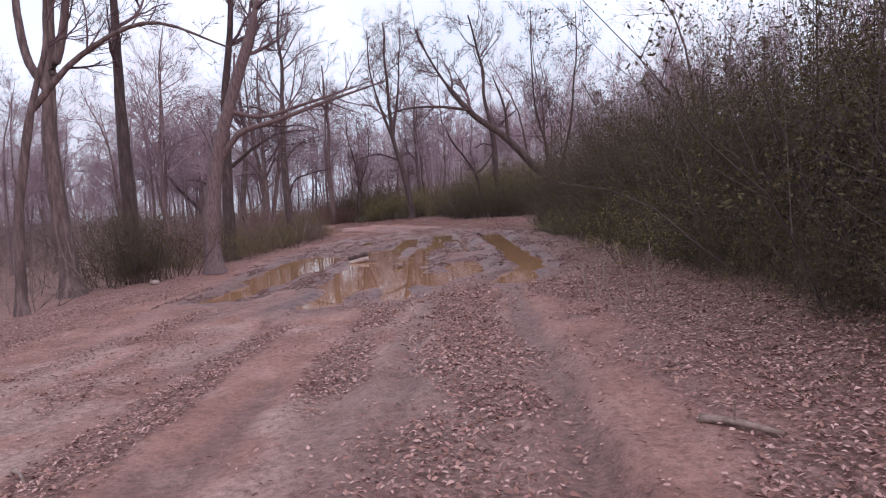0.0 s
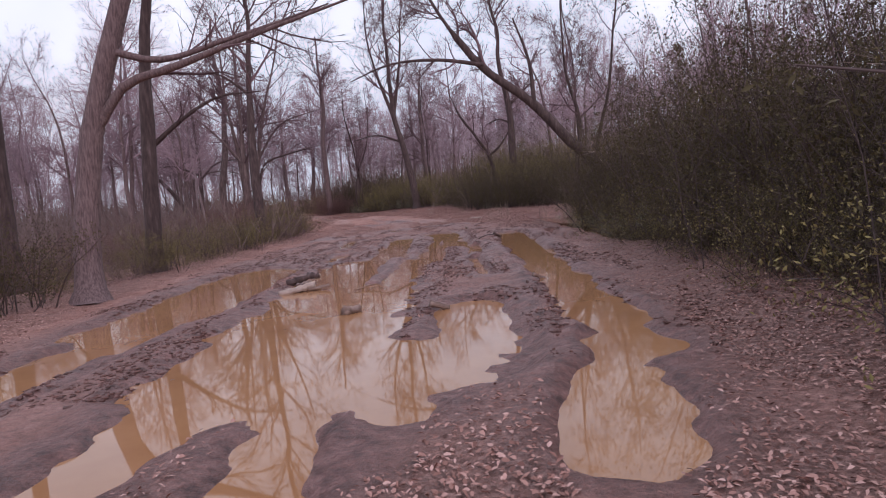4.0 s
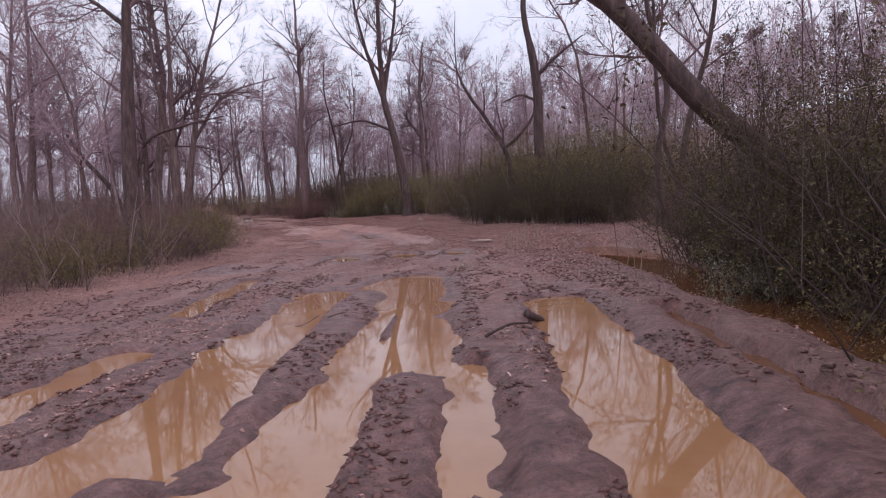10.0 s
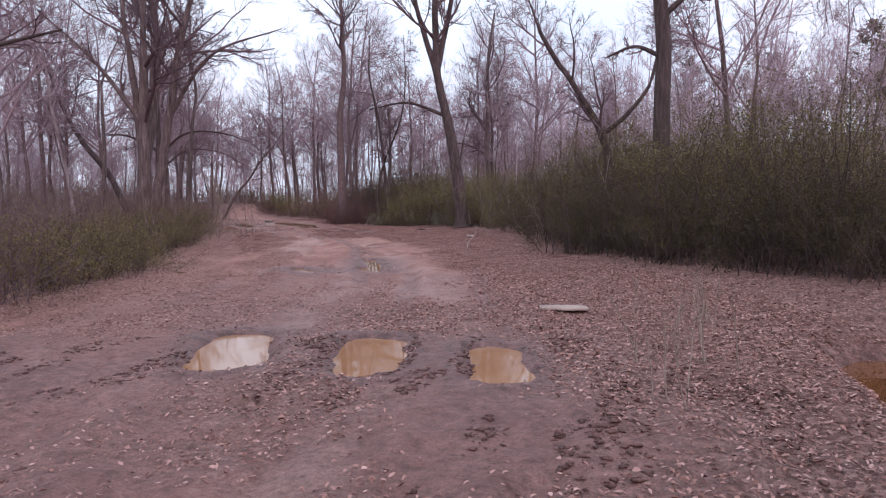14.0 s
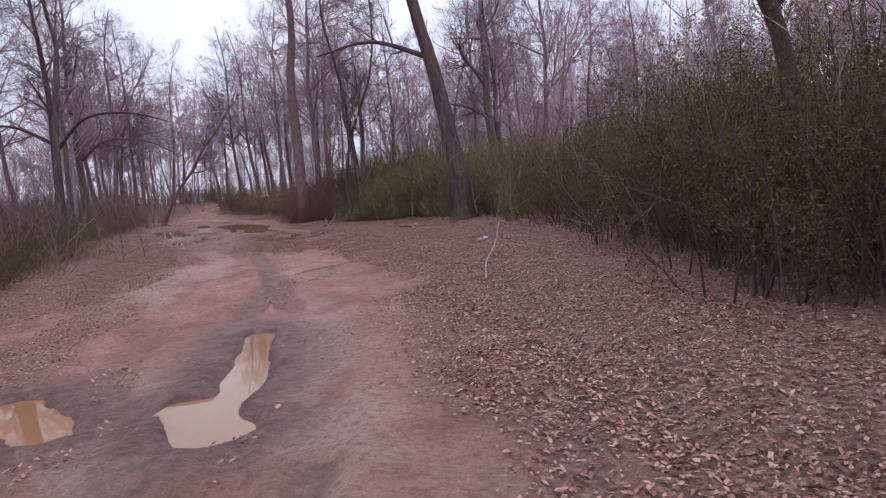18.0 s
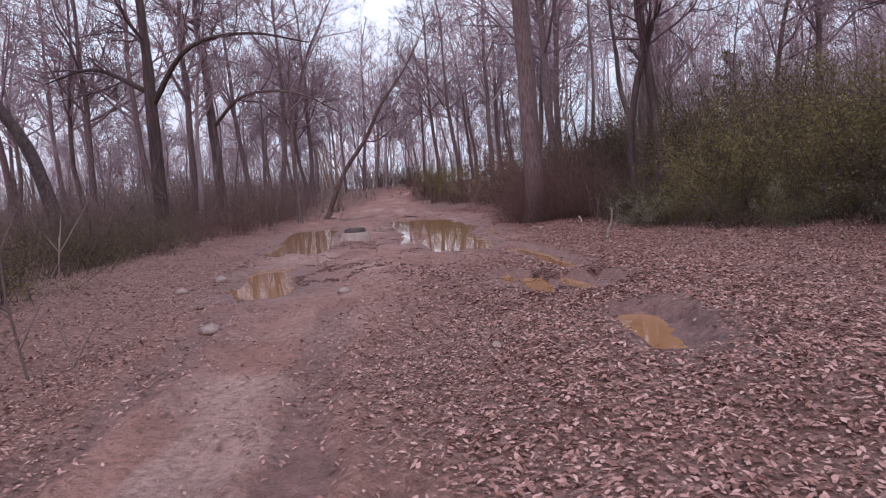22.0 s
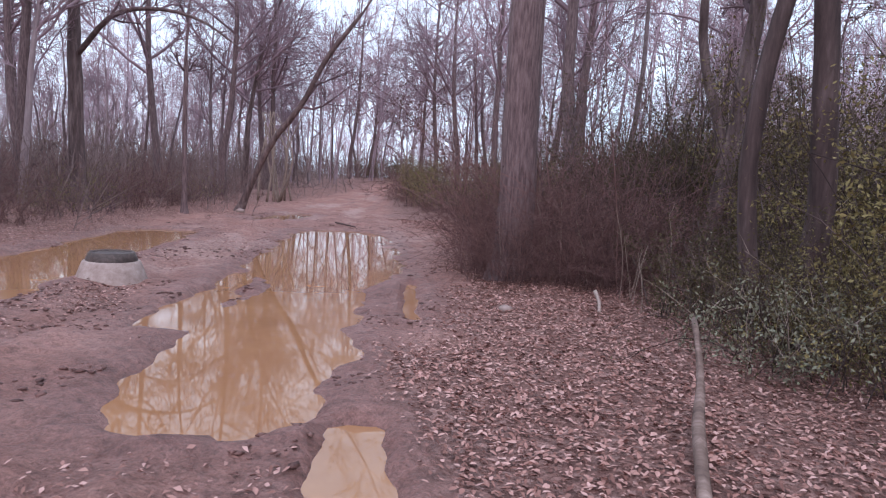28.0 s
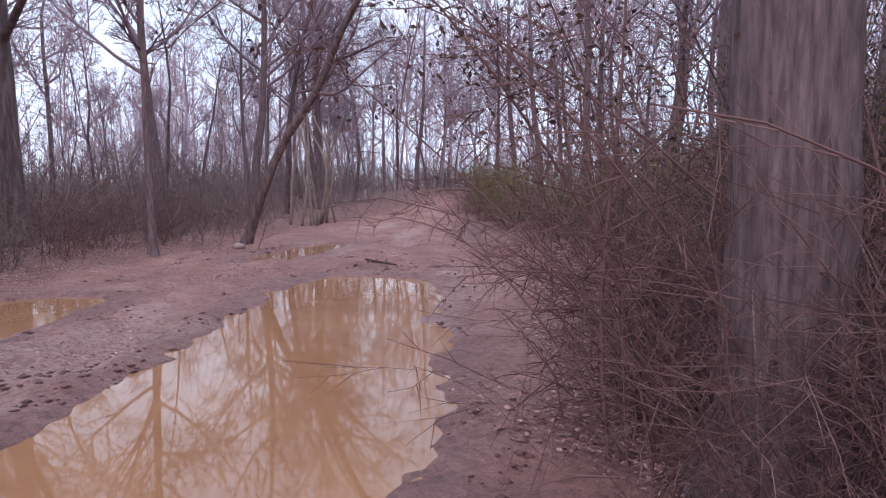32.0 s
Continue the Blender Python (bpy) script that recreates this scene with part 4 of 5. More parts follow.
def shrub_meshes(form, leaf_mat, stem_mat):
    tubes, cloud, fine = form
    return tubes.build("branchwork", stem_mat), mesh("foliage", *cloud, leaf_mat) if cloud else None, fine.build("twigwork", stem_mat) if fine else None


SHAPES = {}


def in_the_way(ob, me):
    """How many corners of a shrub's stems hang low over the driven line."""
    if me.name not in SHAPES:
        co = np.empty(len(me.vertices) * 3)
        me.vertices.foreach_get("co", co)
        SHAPES[me.name] = co.reshape(-1, 3)
    c, s = math.cos(ob.rotation_euler[2]), math.sin(ob.rotation_euler[2])
    p = SHAPES[me.name]
    x = ob.location.x + ob.scale[0] * (p[:, 0] * c - p[:, 1] * s)
    y = ob.location.y + ob.scale[0] * (p[:, 0] * s + p[:, 1] * c)
    return int(np.sum((np.abs(x - np.interp(y, LINE_Y, LINE_X)) < np.where(y < 70, 3.3, 1.7)) & (p[:, 2] * ob.scale[2] > 0.25) & (y < 90)))


def plant_shrub(meshes, x, y, size, label, group, rng, name="shrub", high=1.0):
    ob = new(name)
    ob.location = (x, y, level(x, y) - 0.03)
    ob.rotation_euler = (0, 0, rng.uniform(0, 6.28))
    ob.scale = (size, size, size * high)
    turns = [ob.rotation_euler[2] + k * 1.05 for k in range(6)]
    blocked = []
    for a in turns:
        ob.rotation_euler[2] = a
        blocked.append(max(in_the_way(ob, me) for me in (meshes[0], meshes[2] or meshes[0])))
        if not blocked[-1]:
            break
    ob.rotation_euler[2] = turns[int(np.argmin(blocked))]
    tagged(ob, label, "shrub", group)
    part("branchwork", meshes[0], ob)
    if meshes[1]:
        part("foliage", meshes[1], ob)
    if meshes[2]:
        part("twigwork", meshes[2], ob)
    return ob


TALL_GREEN = [shrub_meshes(shrub_form(200 + n, 2.8, 4.3, 80, 17000, 0.023), GREEN, STEM_SHADED) for n in range(3)]
BACK_GREEN = [shrub_meshes(shrub_form(210 + n, 2.8, 4.3, 52, 11000, 0.03), (OLIVE, GREEN)[n % 2], STEM_SHADED) for n in range(2)]
HEDGE = [shrub_meshes(shrub_form(230 + n, 2.2, 3.1, 60, 14000, 0.025), OLIVE, STEM_SHADED) for n in range(2)]
LOW_GREEN = [shrub_meshes(shrub_form(220 + n, 2.0, 2.2, 50, 9500, 0.023), OLIVE if n else GREEN, STEM_SHADED) for n in range(3)]
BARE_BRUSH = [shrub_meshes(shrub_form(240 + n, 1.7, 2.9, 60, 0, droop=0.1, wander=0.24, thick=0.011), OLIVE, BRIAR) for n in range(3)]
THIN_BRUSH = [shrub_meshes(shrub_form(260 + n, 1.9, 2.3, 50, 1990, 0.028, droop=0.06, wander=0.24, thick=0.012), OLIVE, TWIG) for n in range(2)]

DARK_BRUSH = [shrub_meshes(shrub_form(270 + n, 1.9, 2.4, 55, 5200, 0.023, droop=0.08, wander=0.22, thick=0.012), (GREEN, OLIVE)[n], STEM_SHADED) for n in range(2)]
SPRAYS = [shrub_meshes(shrub_form(280 + n, 1.6, 1.9, 16, 2300, 0.032, droop=0.16, wander=0.12, thick=0.012), SPRAY, STALK) for n in range(2)]
CANES = [shrub_meshes(shrub_form(290 + n, 1.6, 4.0, 9, 0, droop=0.12, wander=0.08, thick=0.016), SPRAY, STALK) for n in range(2)]


def plant_shrubs():
    rng = np.random.RandomState(70)
    thicket = "evergreen thicket beside the track"
    # The dense wall of evergreens beside the first stretch.
    for n, y in enumerate(np.arange(4.6, 25, 1.55)):
        x = 5.2 + 0.045 * y
        plant_shrub(TALL_GREEN[n % 3], x + rng.uniform(-0.3, 0.3), y, rng.uniform(0.95, 1.15), "dense dark evergreen shrub overhanging the leafy verge", thicket, rng)
        plant_shrub(BACK_GREEN[n % 2], x + 2.6, y + 0.6, rng.uniform(0.9, 1.1), "tall evergreen shrub in a thicket", thicket, rng)
        plant_shrub(DARK_BRUSH[n % 3 // 2], x - 1.5 + rng.uniform(-0.2, 0.2), y + 0.3, rng.uniform(0.4, 0.6), "low tangled leafy brush at the verge", thicket, rng)
        plant_shrub(LOW_GREEN[0], x - 0.9 + rng.uniform(-0.2, 0.2), y + 0.9, rng.uniform(0.6, 0.8), "dense low evergreen skirt of the thicket", thicket, rng)
    for n, y in enumerate(np.arange(25.5, 47, 1.9)):
        if y > 38.5:
            plant_shrub((THIN_BRUSH + BARE_BRUSH)[n % 5], 7.4 + rng.uniform(-0.4, 0.4), y, rng.uniform(0.6, 0.9), "bare tangled brush on the bank past the ditch", thicket, rng)
            plant_shrub(DARK_BRUSH[n % 2], 9.2 + rng.uniform(-0.6, 0.6), y, rng.uniform(0.8, 1.2), "leafy brush on the slope past the ditch", thicket, rng)
            continue
        plant_shrub(TALL_GREEN[n % 3], 6.3 + rng.uniform(-0.3, 0.3), y, rng.uniform(0.85, 1.1), "evergreen shrub overhanging the flooded ditch", thicket, rng)
        plant_shrub(LOW_GREEN[0], (5.9 if y < 37 else 6.6) + rng.uniform(-0.15, 0.2), y + 0.9, rng.uniform(0.7, 0.9), "low evergreen shrub leaning over the ditch water", thicket, rng)
        plant_shrub(DARK_BRUSH[n % 2], 6.2 + rng.uniform(-0.2, 0.2), y + 0.3, rng.uniform(0.5, 0.65), "drooping leafy brush over the ditch water", thicket, rng)
        plant_shrub(BACK_GREEN[n % 2], 9.0 + rng.uniform(-0.4, 0.6), y + 0.7, rng.uniform(0.85, 1.1), "tall evergreen shrub in a thicket", thicket, rng)
    for n, (x, y) in enumerate([(5.6, 33.0), (5.9, 33.8), (5.4, 30.2), (5.3, 27.6), (4.9, 24.6), (4.7, 21.5), (4.5, 13.5), (4.4, 11), (4.5, 17.5), (5.9, 36)]):
        plant_shrub(DARK_BRUSH[1], x, y, rng.uniform(0.7, 0.95), "drooping sprays of paler leaves at the thicket's edge", thicket, rng)
    # Clumps beyond the ditch, round the bend and behind the clearing.
    line = [(6.6, 47.5), (5.6, 49.5), (4.5, 51.5), (3.5, 53.5), (2.9, 55.5), (2.5, 57.6), (2.0, 60), (1.3, 62.4), (0.5, 65), (-0.4, 67.5), (-1.2, 70), (-1.8, 72.4), (-2.2, 74.8), (-2.8, 77), (-4.4, 79), (-6.2, 80.6), (-8, 82), (-9.6, 83.4), (-11, 85)]
    for n, (x, y) in enumerate(line):
        plant_shrub(LOW_GREEN[n % 3 if y > 66 else 0], x + rng.uniform(-0.4, 0.4), y, rng.uniform(0.5, 1.15), "olive green evergreen shrub along the leafy clearing", thicket, rng)
        grown = 1.15 if 51 < y < 72 else 1.0
        plant_shrub(LOW_GREEN[(n + 2) % 3], x + 2.0, y + 1.2, rng.uniform(0.95, 1.4) * grown, "olive evergreen shrub in a dense hedge", thicket, rng)
        plant_shrub(BACK_GREEN[n % 2], x + 4.2, y + 2.2, rng.uniform(0.6, 0.85) * grown ** 1.5, "tall olive shrub behind the hedge", thicket, rng)
    for n, (x, y) in enumerate([(-3.8, 78.6), (-5.4, 79.6), (-6.8, 81), (-8.2, 82), (-9.3, 83.2), (-7.4, 83), (-5.6, 82), (-3.6, 81), (-2.6, 76.6), (-1.6, 74.2)]):
        plant_shrub(HEDGE[n % 2], x + 0.6, y + 0.3, rng.uniform(0.95, 1.2), "leafy yellowish olive shrub in the hedge at the bend", thicket, rng)
    for n, (x, y) in enumerate([(-10.2, 82.9), (-9.3, 81.9), (-8.2, 80.9), (-7.0, 79.9), (-5.6, 78.9), (-4.2, 77.7), (-10.8, 84.2), (-3.0, 75.8)]):
        plant_shrub(DARK_BRUSH[n % 2], x, y, rng.uniform(0.55, 0.75), "low leafy brush at the foot of the hedge", thicket, rng)
    for n, (x, y) in enumerate([(-12.4, 91.2), (-10.2, 91), (-8.9, 89.2), (-10.2, 92.4), (-9, 90.6), (-12.4, 92.6), (-13.8, 92.4), (-7.8, 87.6), (-11.4, 92)]):
        plant_shrub((LOW_GREEN[0], DARK_BRUSH[1], DARK_BRUSH[0])[n % 3], x, y, rng.uniform(1.2, 1.6), "tall dark green shrub in the thicket behind the big trunk", thicket, rng)
        plant_shrub(THIN_BRUSH[n % 2], x - 0.9, y - 0.7, rng.uniform(0.9, 1.2), "tangled brush in the thicket behind the big trunk", thicket, rng)
    for n, (x, y) in enumerate([(-8.4, 86.6), (-9.2, 91.8), (-11, 93.4), (-7.2, 88.6), (-13, 94), (-6.6, 85.4), (-12.9, 90.8), (-11.7, 91.6)]):
        plant_shrub(TALL_GREEN[n % 3], x, y, rng.uniform(0.95, 1.15), "tall evergreen shrub behind a leaning tree", thicket, rng)
    for n, (x, y, big) in enumerate([(6.6, 54.6, 1.2), (8.2, 50.5, 0.75), (5.4, 59.5, 1.1), (4.2, 64, 1.1), (3.6, 68, 1.1)]):
        plant_shrub(BACK_GREEN[0], x, y, big, "tall rounded olive shrub rising over the hedge", thicket, rng)
    for n, (x, y) in enumerate([(3.6, 52.8), (3.2, 55.0), (2.9, 57.2), (2.4, 59.6), (1.9, 61.8), (6.2, 48.6), (5.2, 50.6)]):
        plant_shrub(TALL_GREEN[n % 3], x + 0.4, y, rng.uniform(0.7, 0.85), "dense dark evergreen shrub beside the clearing", thicket, rng)
    for n, (x, y, big) in enumerate([(4.75, 26.3, 0.75), (5.0, 24.9, 0.6), (4.9, 12.2, 0.8), (5.1, 10.6, 0.9), (4.8, 33.2, 0.7), (-5.4, 78.2, 0.75), (-4.3, 77.2, 0.65), (-7.4, 79.9, 0.55), (-10.3, 82.3, 0.7), (2.6, 55.6, 0.6)]):
        plant_shrub(SPRAYS[n % 2], x, y, big, "arching sprays of pale grey-green leaves at the thicket's edge", thicket, rng)
    for n, (x, y, big) in enumerate([(5.3, 25.4, 1.15), (5.6, 27.2, 1.05), (5.5, 14.5, 1.1), (-3.4, 76.8, 0.9), (-9.2, 83.0, 1.0), (1.6, 60.6, 0.9)]):
        plant_shrub(CANES[n % 2], x, y, big, "bare pale arching canes standing out of the thicket", thicket, rng)
    far = [(-16.6, 91), (-18.2, 94), (-20.6, 97), (-23.2, 100), (-26, 103), (-29, 106.5), (-32.4, 111), (-35.5, 117), (-38, 124), (-47, 134), (-49.5, 133), (-44, 131)]
    for n, (x, y) in enumerate(far):
        plant_shrub(LOW_GREEN[n % 3], x + 2.3, y + 0.6, rng.uniform(0.9, 1.2), "olive shrub on the inside of the far bend", thicket, rng)
        plant_shrub(BARE_BRUSH[n % 3], x + 1.6, y, rng.uniform(0.6, 0.9), "reddish bare brush on the inside of the bend", thicket, rng)
    # Shrubs and brush of the left verge.
    left = "brush along the outer verge"
    plant_shrub(LOW_GREEN[0], -10.5, 24.0, 1.3, "rounded dark evergreen shrub between two trunks", left, rng)
    plant_shrub(LOW_GREEN[0], -11.5, 23.2, 1.2, "dark evergreen shrub between two trunks", left, rng)
    for n, y in enumerate(np.arange(27, 100, 1.7)):
        e = float(np.interp(y, ROAD_Y, ROAD_L))
        form = (DARK_BRUSH[1:] + THIN_BRUSH + LOW_GREEN[1:2] + DARK_BRUSH[1:])[n % 5] if y < 60 else (THIN_BRUSH + BARE_BRUSH)[n % 5]
        size = rng.uniform(0.7, 1.05) if 32 < y < 66 else rng.uniform(0.45, 0.75)
        if not 53 < y < 77:
            plant_shrub(form, e - 1.6 - rng.uniform(0, 1.0), y, size, "greyish tangled brush on the verge", left, rng)
        plant_shrub((THIN_BRUSH + BARE_BRUSH)[(n + 2) % 5], e - 4.2 - rng.uniform(0, 2.5), y, size * 1.3, "tangled winter brush at the woods' edge", left, rng)
    for n, y in enumerate(np.arange(58, 80, 1.5)):
        e = float(np.interp(y, ROAD_Y, ROAD_L))
        plant_shrub(DARK_BRUSH[n % 2], e - 2.8 - rng.uniform(0, 2.2), y, rng.uniform(0.5, 0.85), "low dark leafy brush at the foot of the trees", left, rng)
    for n, (x, y) in enumerate([(-10.4, 50.5), (-11.2, 53.4), (-12.4, 56.2), (-13.6, 59), (-14.6, 62)]):
        plant_shrub(LOW_GREEN[n % 3], x, y, rng.uniform(0.75, 0.95), "olive green shrub at the turn of the track", left, rng)
    # Briars round the big trunk.
    for n, (x, y, s) in enumerate([(-15.3, 89.2, 0.8), (-15.8, 90.4, 0.9), (-14.7, 88.6, 0.8), (-13.6, 87.6, 0.9), (-12.8, 88.2, 1.0), (-13.4, 89.4, 1.2), (-13.2, 87.2, 0.7), (-12.7, 90.0, 1.0), (-15.0, 87.4, 0.75), (-14.6, 86.7, 0.65), (-15.4, 88.4, 0.85), (-14.1, 86.6, 0.6), (-13.7, 86.9, 0.7), (-14.9, 88.0, 0.7), (-13.2, 86.6, 0.7), (-12.6, 87.2, 0.9)]):
        plant_shrub(BARE_BRUSH[n % 3], x + 0.25, y - 0.7, s, "reddish arching briar brush round a big trunk", "briars at the pool", rng)


plant_shrubs()


# ---- leaf litter ----
def leaf_litter():
    rng = np.random.RandomState(90)
    y = rng.uniform(0.5, 99, 1400000)
    left, right = edges(y)
    x = left - 3.5 + rng.rand(len(y)) * (right - left + 10.5)
    off = np.abs(x - np.interp(y, LINE_Y, LINE_X))
    keep = rng.rand(len(y)) < leafiness(x, y) * np.where((x > right + 3.0) & (y < 60), 0.35, 1.0) * np.where(x < left - 1.5, 0.4, 1.0) * np.where(off > 6, 0.5, 1.0)
    x, y, off = x[keep], y[keep], off[keep]
    z = height(x, y)
    m = len(x)
    s = rng.uniform(0.013, 0.03, m)
    turn = rng.uniform(0, 6.283, m)
    a = np.stack([np.cos(turn), np.sin(turn), rng.normal(0, 0.25, m)], 1)
    b = np.stack([-np.sin(turn), np.cos(turn), rng.normal(0, 0.25, m)], 1)
    c = np.stack([x, y, z + 0.008 + 0.018 * rng.rand(m)], 1)
    up = np.array([0, 0, 1.0]) * (s * rng.uniform(0.0, 0.5, m))[:, None]
    w = (s * rng.uniform(0.35, 0.65, m))[:, None]
    s = s[:, None]
    near = off < 1.6
    full = np.stack([c - a * s, c - a * s * 0.4 + b * w + up, c + a * s * 0.45 + b * w * 0.7 + up, c + a * s + up * 0.4, c + a * s * 0.3 - b * w * 0.8 + up, c - a * s * 0.35 - b * w + up], 1)[near]
    i = np.arange(len(full))[:, None] * 6
    v1, f1 = full.reshape(-1, 3), np.concatenate([i + np.array([[0, 3, 2, 1]]), i + np.array([[0, 5, 4, 3]])])
    plain = np.stack([c - a * s, c + b * w * 0.9 + up, c + a * s, c - b * w * 0.9 + up * 0.6], 1)[~near]
    f2 = np.arange(len(plain))[:, None] * 4 + np.array([[0, 3, 2, 1]]) + len(v1)
    me = mesh("leaf_litter", np.concatenate([v1, plain.reshape(-1, 3)]), np.concatenate([f1, f2]), LITTER)
    tagged(new("leaf_litter", me), "dry brown fallen leaves scattered over the clay", "leaves", kind="stuff")


leaf_litter()


def clods():
    """Kicked-up lumps of wet mud along the ridges between the pools."""
    rng = np.random.RandomState(91)
    y = np.concatenate([rng.uniform(15, 44, 62000), rng.uniform(72, 96, 16000), rng.normal(74.3, 0.8, 3600), rng.normal(75.2, 0.9, 2600)])
    left, right = edges(y)
    x = left + 0.5 + rng.rand(len(y)) * (right - left)
    x[-6200:-2600], x[-2600:] = rng.normal(-10.3, 0.75, 3600), rng.normal(-15.4, 0.9, 2600)
    e = np.full(len(x), 9.0)
    for _, caps in POOLS:
        for cap in caps:
            e = np.minimum(e, trough(x, y, cap)[1] - cap[4])
    ridge = patch(x, y, 0.8, 21) * 0.6 + patch(x, y * 0.3, 0.35, 22)
    keep = (e > -0.05) & (ridge > np.where(np.arange(len(y)) >= len(y) - 6200, -0.15, 0.02 + 0.35 * step(36, 42, y)))
    x, y = x[keep], y[keep]
    z = height(x, y)
    m = len(x)
    s = 0.008 + 0.026 * rng.rand(m) ** 2.0
    ball = np.array([(1, 0, 0), (0, 1, 0), (-1, 0, 0), (0, -1, 0), (0, 0, 0.7), (0, 0, -0.8)], float)
    v = (ball[None] * (1 + rng.normal(0, 0.28, (m, 6, 1)))) * s[:, None, None] * np.array([1.6, 1.2, 0.7])
    t = rng.uniform(0, 6.28, m)
    cs, sn = np.cos(t)[:, None], np.sin(t)[:, None]
    v = np.stack([v[..., 0] * cs - v[..., 1] * sn, v[..., 0] * sn + v[..., 1] * cs, v[..., 2]], -1) + np.stack([x, y, z + s * 0.2], 1)[:, None]
    f = np.array([(0, 1, 4), (1, 2, 4), (2, 3, 4), (3, 0, 4), (1, 0, 5), (2, 1, 5), (3, 2, 5), (0, 3, 5)])
    me = (mesh("mud_clods", v.reshape(-1, 3), (np.arange(m)[:, None, None] * 6 + f).reshape(-1, 3), MUDCLOD))
    tagged(new("mud_clods", me), "dark wet clods of churned mud", "mud", kind="stuff")


clods()


# ---- undergrowth and pines of the woods ----
def undergrowth():
    rng = np.random.RandomState(95)
    forms = []
    for n in range(3):
        tubes = Tubes()
        k = 190
        at = np.stack([rng.uniform(-8, 8, k), rng.uniform(-7, 7, k), np.full(k, -0.1)], 1)
        d = np.stack([rng.normal(0, 0.3, k), rng.normal(0, 0.3, k), np.ones(k)], 1)
        ll = rng.uniform(0.8, 3.8, k)
        p = grow(rng, at, d, ll, 4, 0.15, 0.02)
        r = taper(rng.uniform(0.008, 0.022, k), 4, 0.4)
        tubes.add(p, r, 3)
        branch_out(rng, tubes, p, r, ll, [(7, 0.15, 45, 0.5, 0.9, 2, 3, 0.15)], least=0.008)
        forms.append(tubes.build("undergrowth", TANGLE))
    spots = [(float(np.interp(y, ROAD_Y, ROAD_L)) - off, y) for off in (11, 22, 34) for y in np.arange(6, 125, 12)]
    spots += [(float(np.interp(y, ROAD_Y, ROAD_R)) + off, y) for off in (15, 25, 37) for y in np.arange(12, 125, 12)]
    spots += [(x, y) for y in (118, 132, 150) for x in np.arange(-80, 20, 13) if y > 125 or abs(x - np.interp(y, ROAD_Y, ROAD_L) - 2) > 11]
    spots = [(x, y, 1.0) for x, y in spots] + [(x, y, 2.0) for y in (112, 140, 172) for x in np.arange(-120, 40, 22) if abs(x - np.interp(y, ROAD_Y, ROAD_L) - 2) > 16]
    for n, (x, y, size) in enumerate(spots):
        ob = new("undergrowth", forms[n % 3])
        x, y = x + rng.uniform(-2, 2), y + rng.uniform(-3, 3)
        ob.location, ob.rotation_euler = (x, y, level(x, y)), (0, 0, rng.uniform(0, 6.28))
        ob.scale = (size, size, size)
        tagged(ob, "tangle of bare undergrowth between the trees", "undergrowth", kind="stuff")


undergrowth()


def pines():
    rng = np.random.RandomState(97)
    tubes = Tubes()
    tubes.add(np.array([(0, 0, -0.3), (0.05, 0, 6), (0, 0.1, 13)]), np.array([0.2, 0.15, 0.04]), 7)
    h = rng.uniform(0.32, 1.0, 46) * 12.5
    ang = rng.uniform(0, 6.28, 46)
    ln = (13.5 - h) * 0.3 + 0.6
    s = np.stack([np.zeros(46), np.zeros(46), h], 1)
    d = np.stack([np.cos(ang), np.sin(ang), np.full(46, 0.25)], 1)
    p = grow(rng, s, d, ln, 5, 0.1, 0.05)
    tubes.add(p, taper(np.full(46, 0.035), 5, 0.3), 4)
    w, u = rng.randint(0, 46, 2600), rng.uniform(1.2, 4, 2600)
    i = np.minimum(u.astype(int), 3)
    f = (u - i)[:, None]
    c = p[w, i] * (1 - f) + p[w, i + 1] * f + rng.normal(0, 0.22, (2600, 3))
    trunk, crown = tubes.build("trunk", BARK), mesh("crown", *leaf_cloud(rng, c, rng.uniform(0.1, 0.24, 2600), 0.35), GREEN)
    for x, y in [(38, 96), (46, 104), (33, 112), (52, 90), (58, 118), (28, 124), (44, 128), (22, 132), (64, 100), (36, 140), (50, 142), (12, 146), (-8, 150), (70, 84)]:
        ob = thing("pine_tree", x + rng.uniform(-2, 2), y, level(x, y) - 0.2, "dark evergreen pine on the wooded hillside", "tree", "pines on the hill")
        ob.rotation_euler, ob.scale = (0, 0, rng.uniform(0, 6.28)), (1, 1, rng.uniform(0.8, 1.15))
        part("trunk", trunk, ob)
        part("crown", crown, ob)


pines()


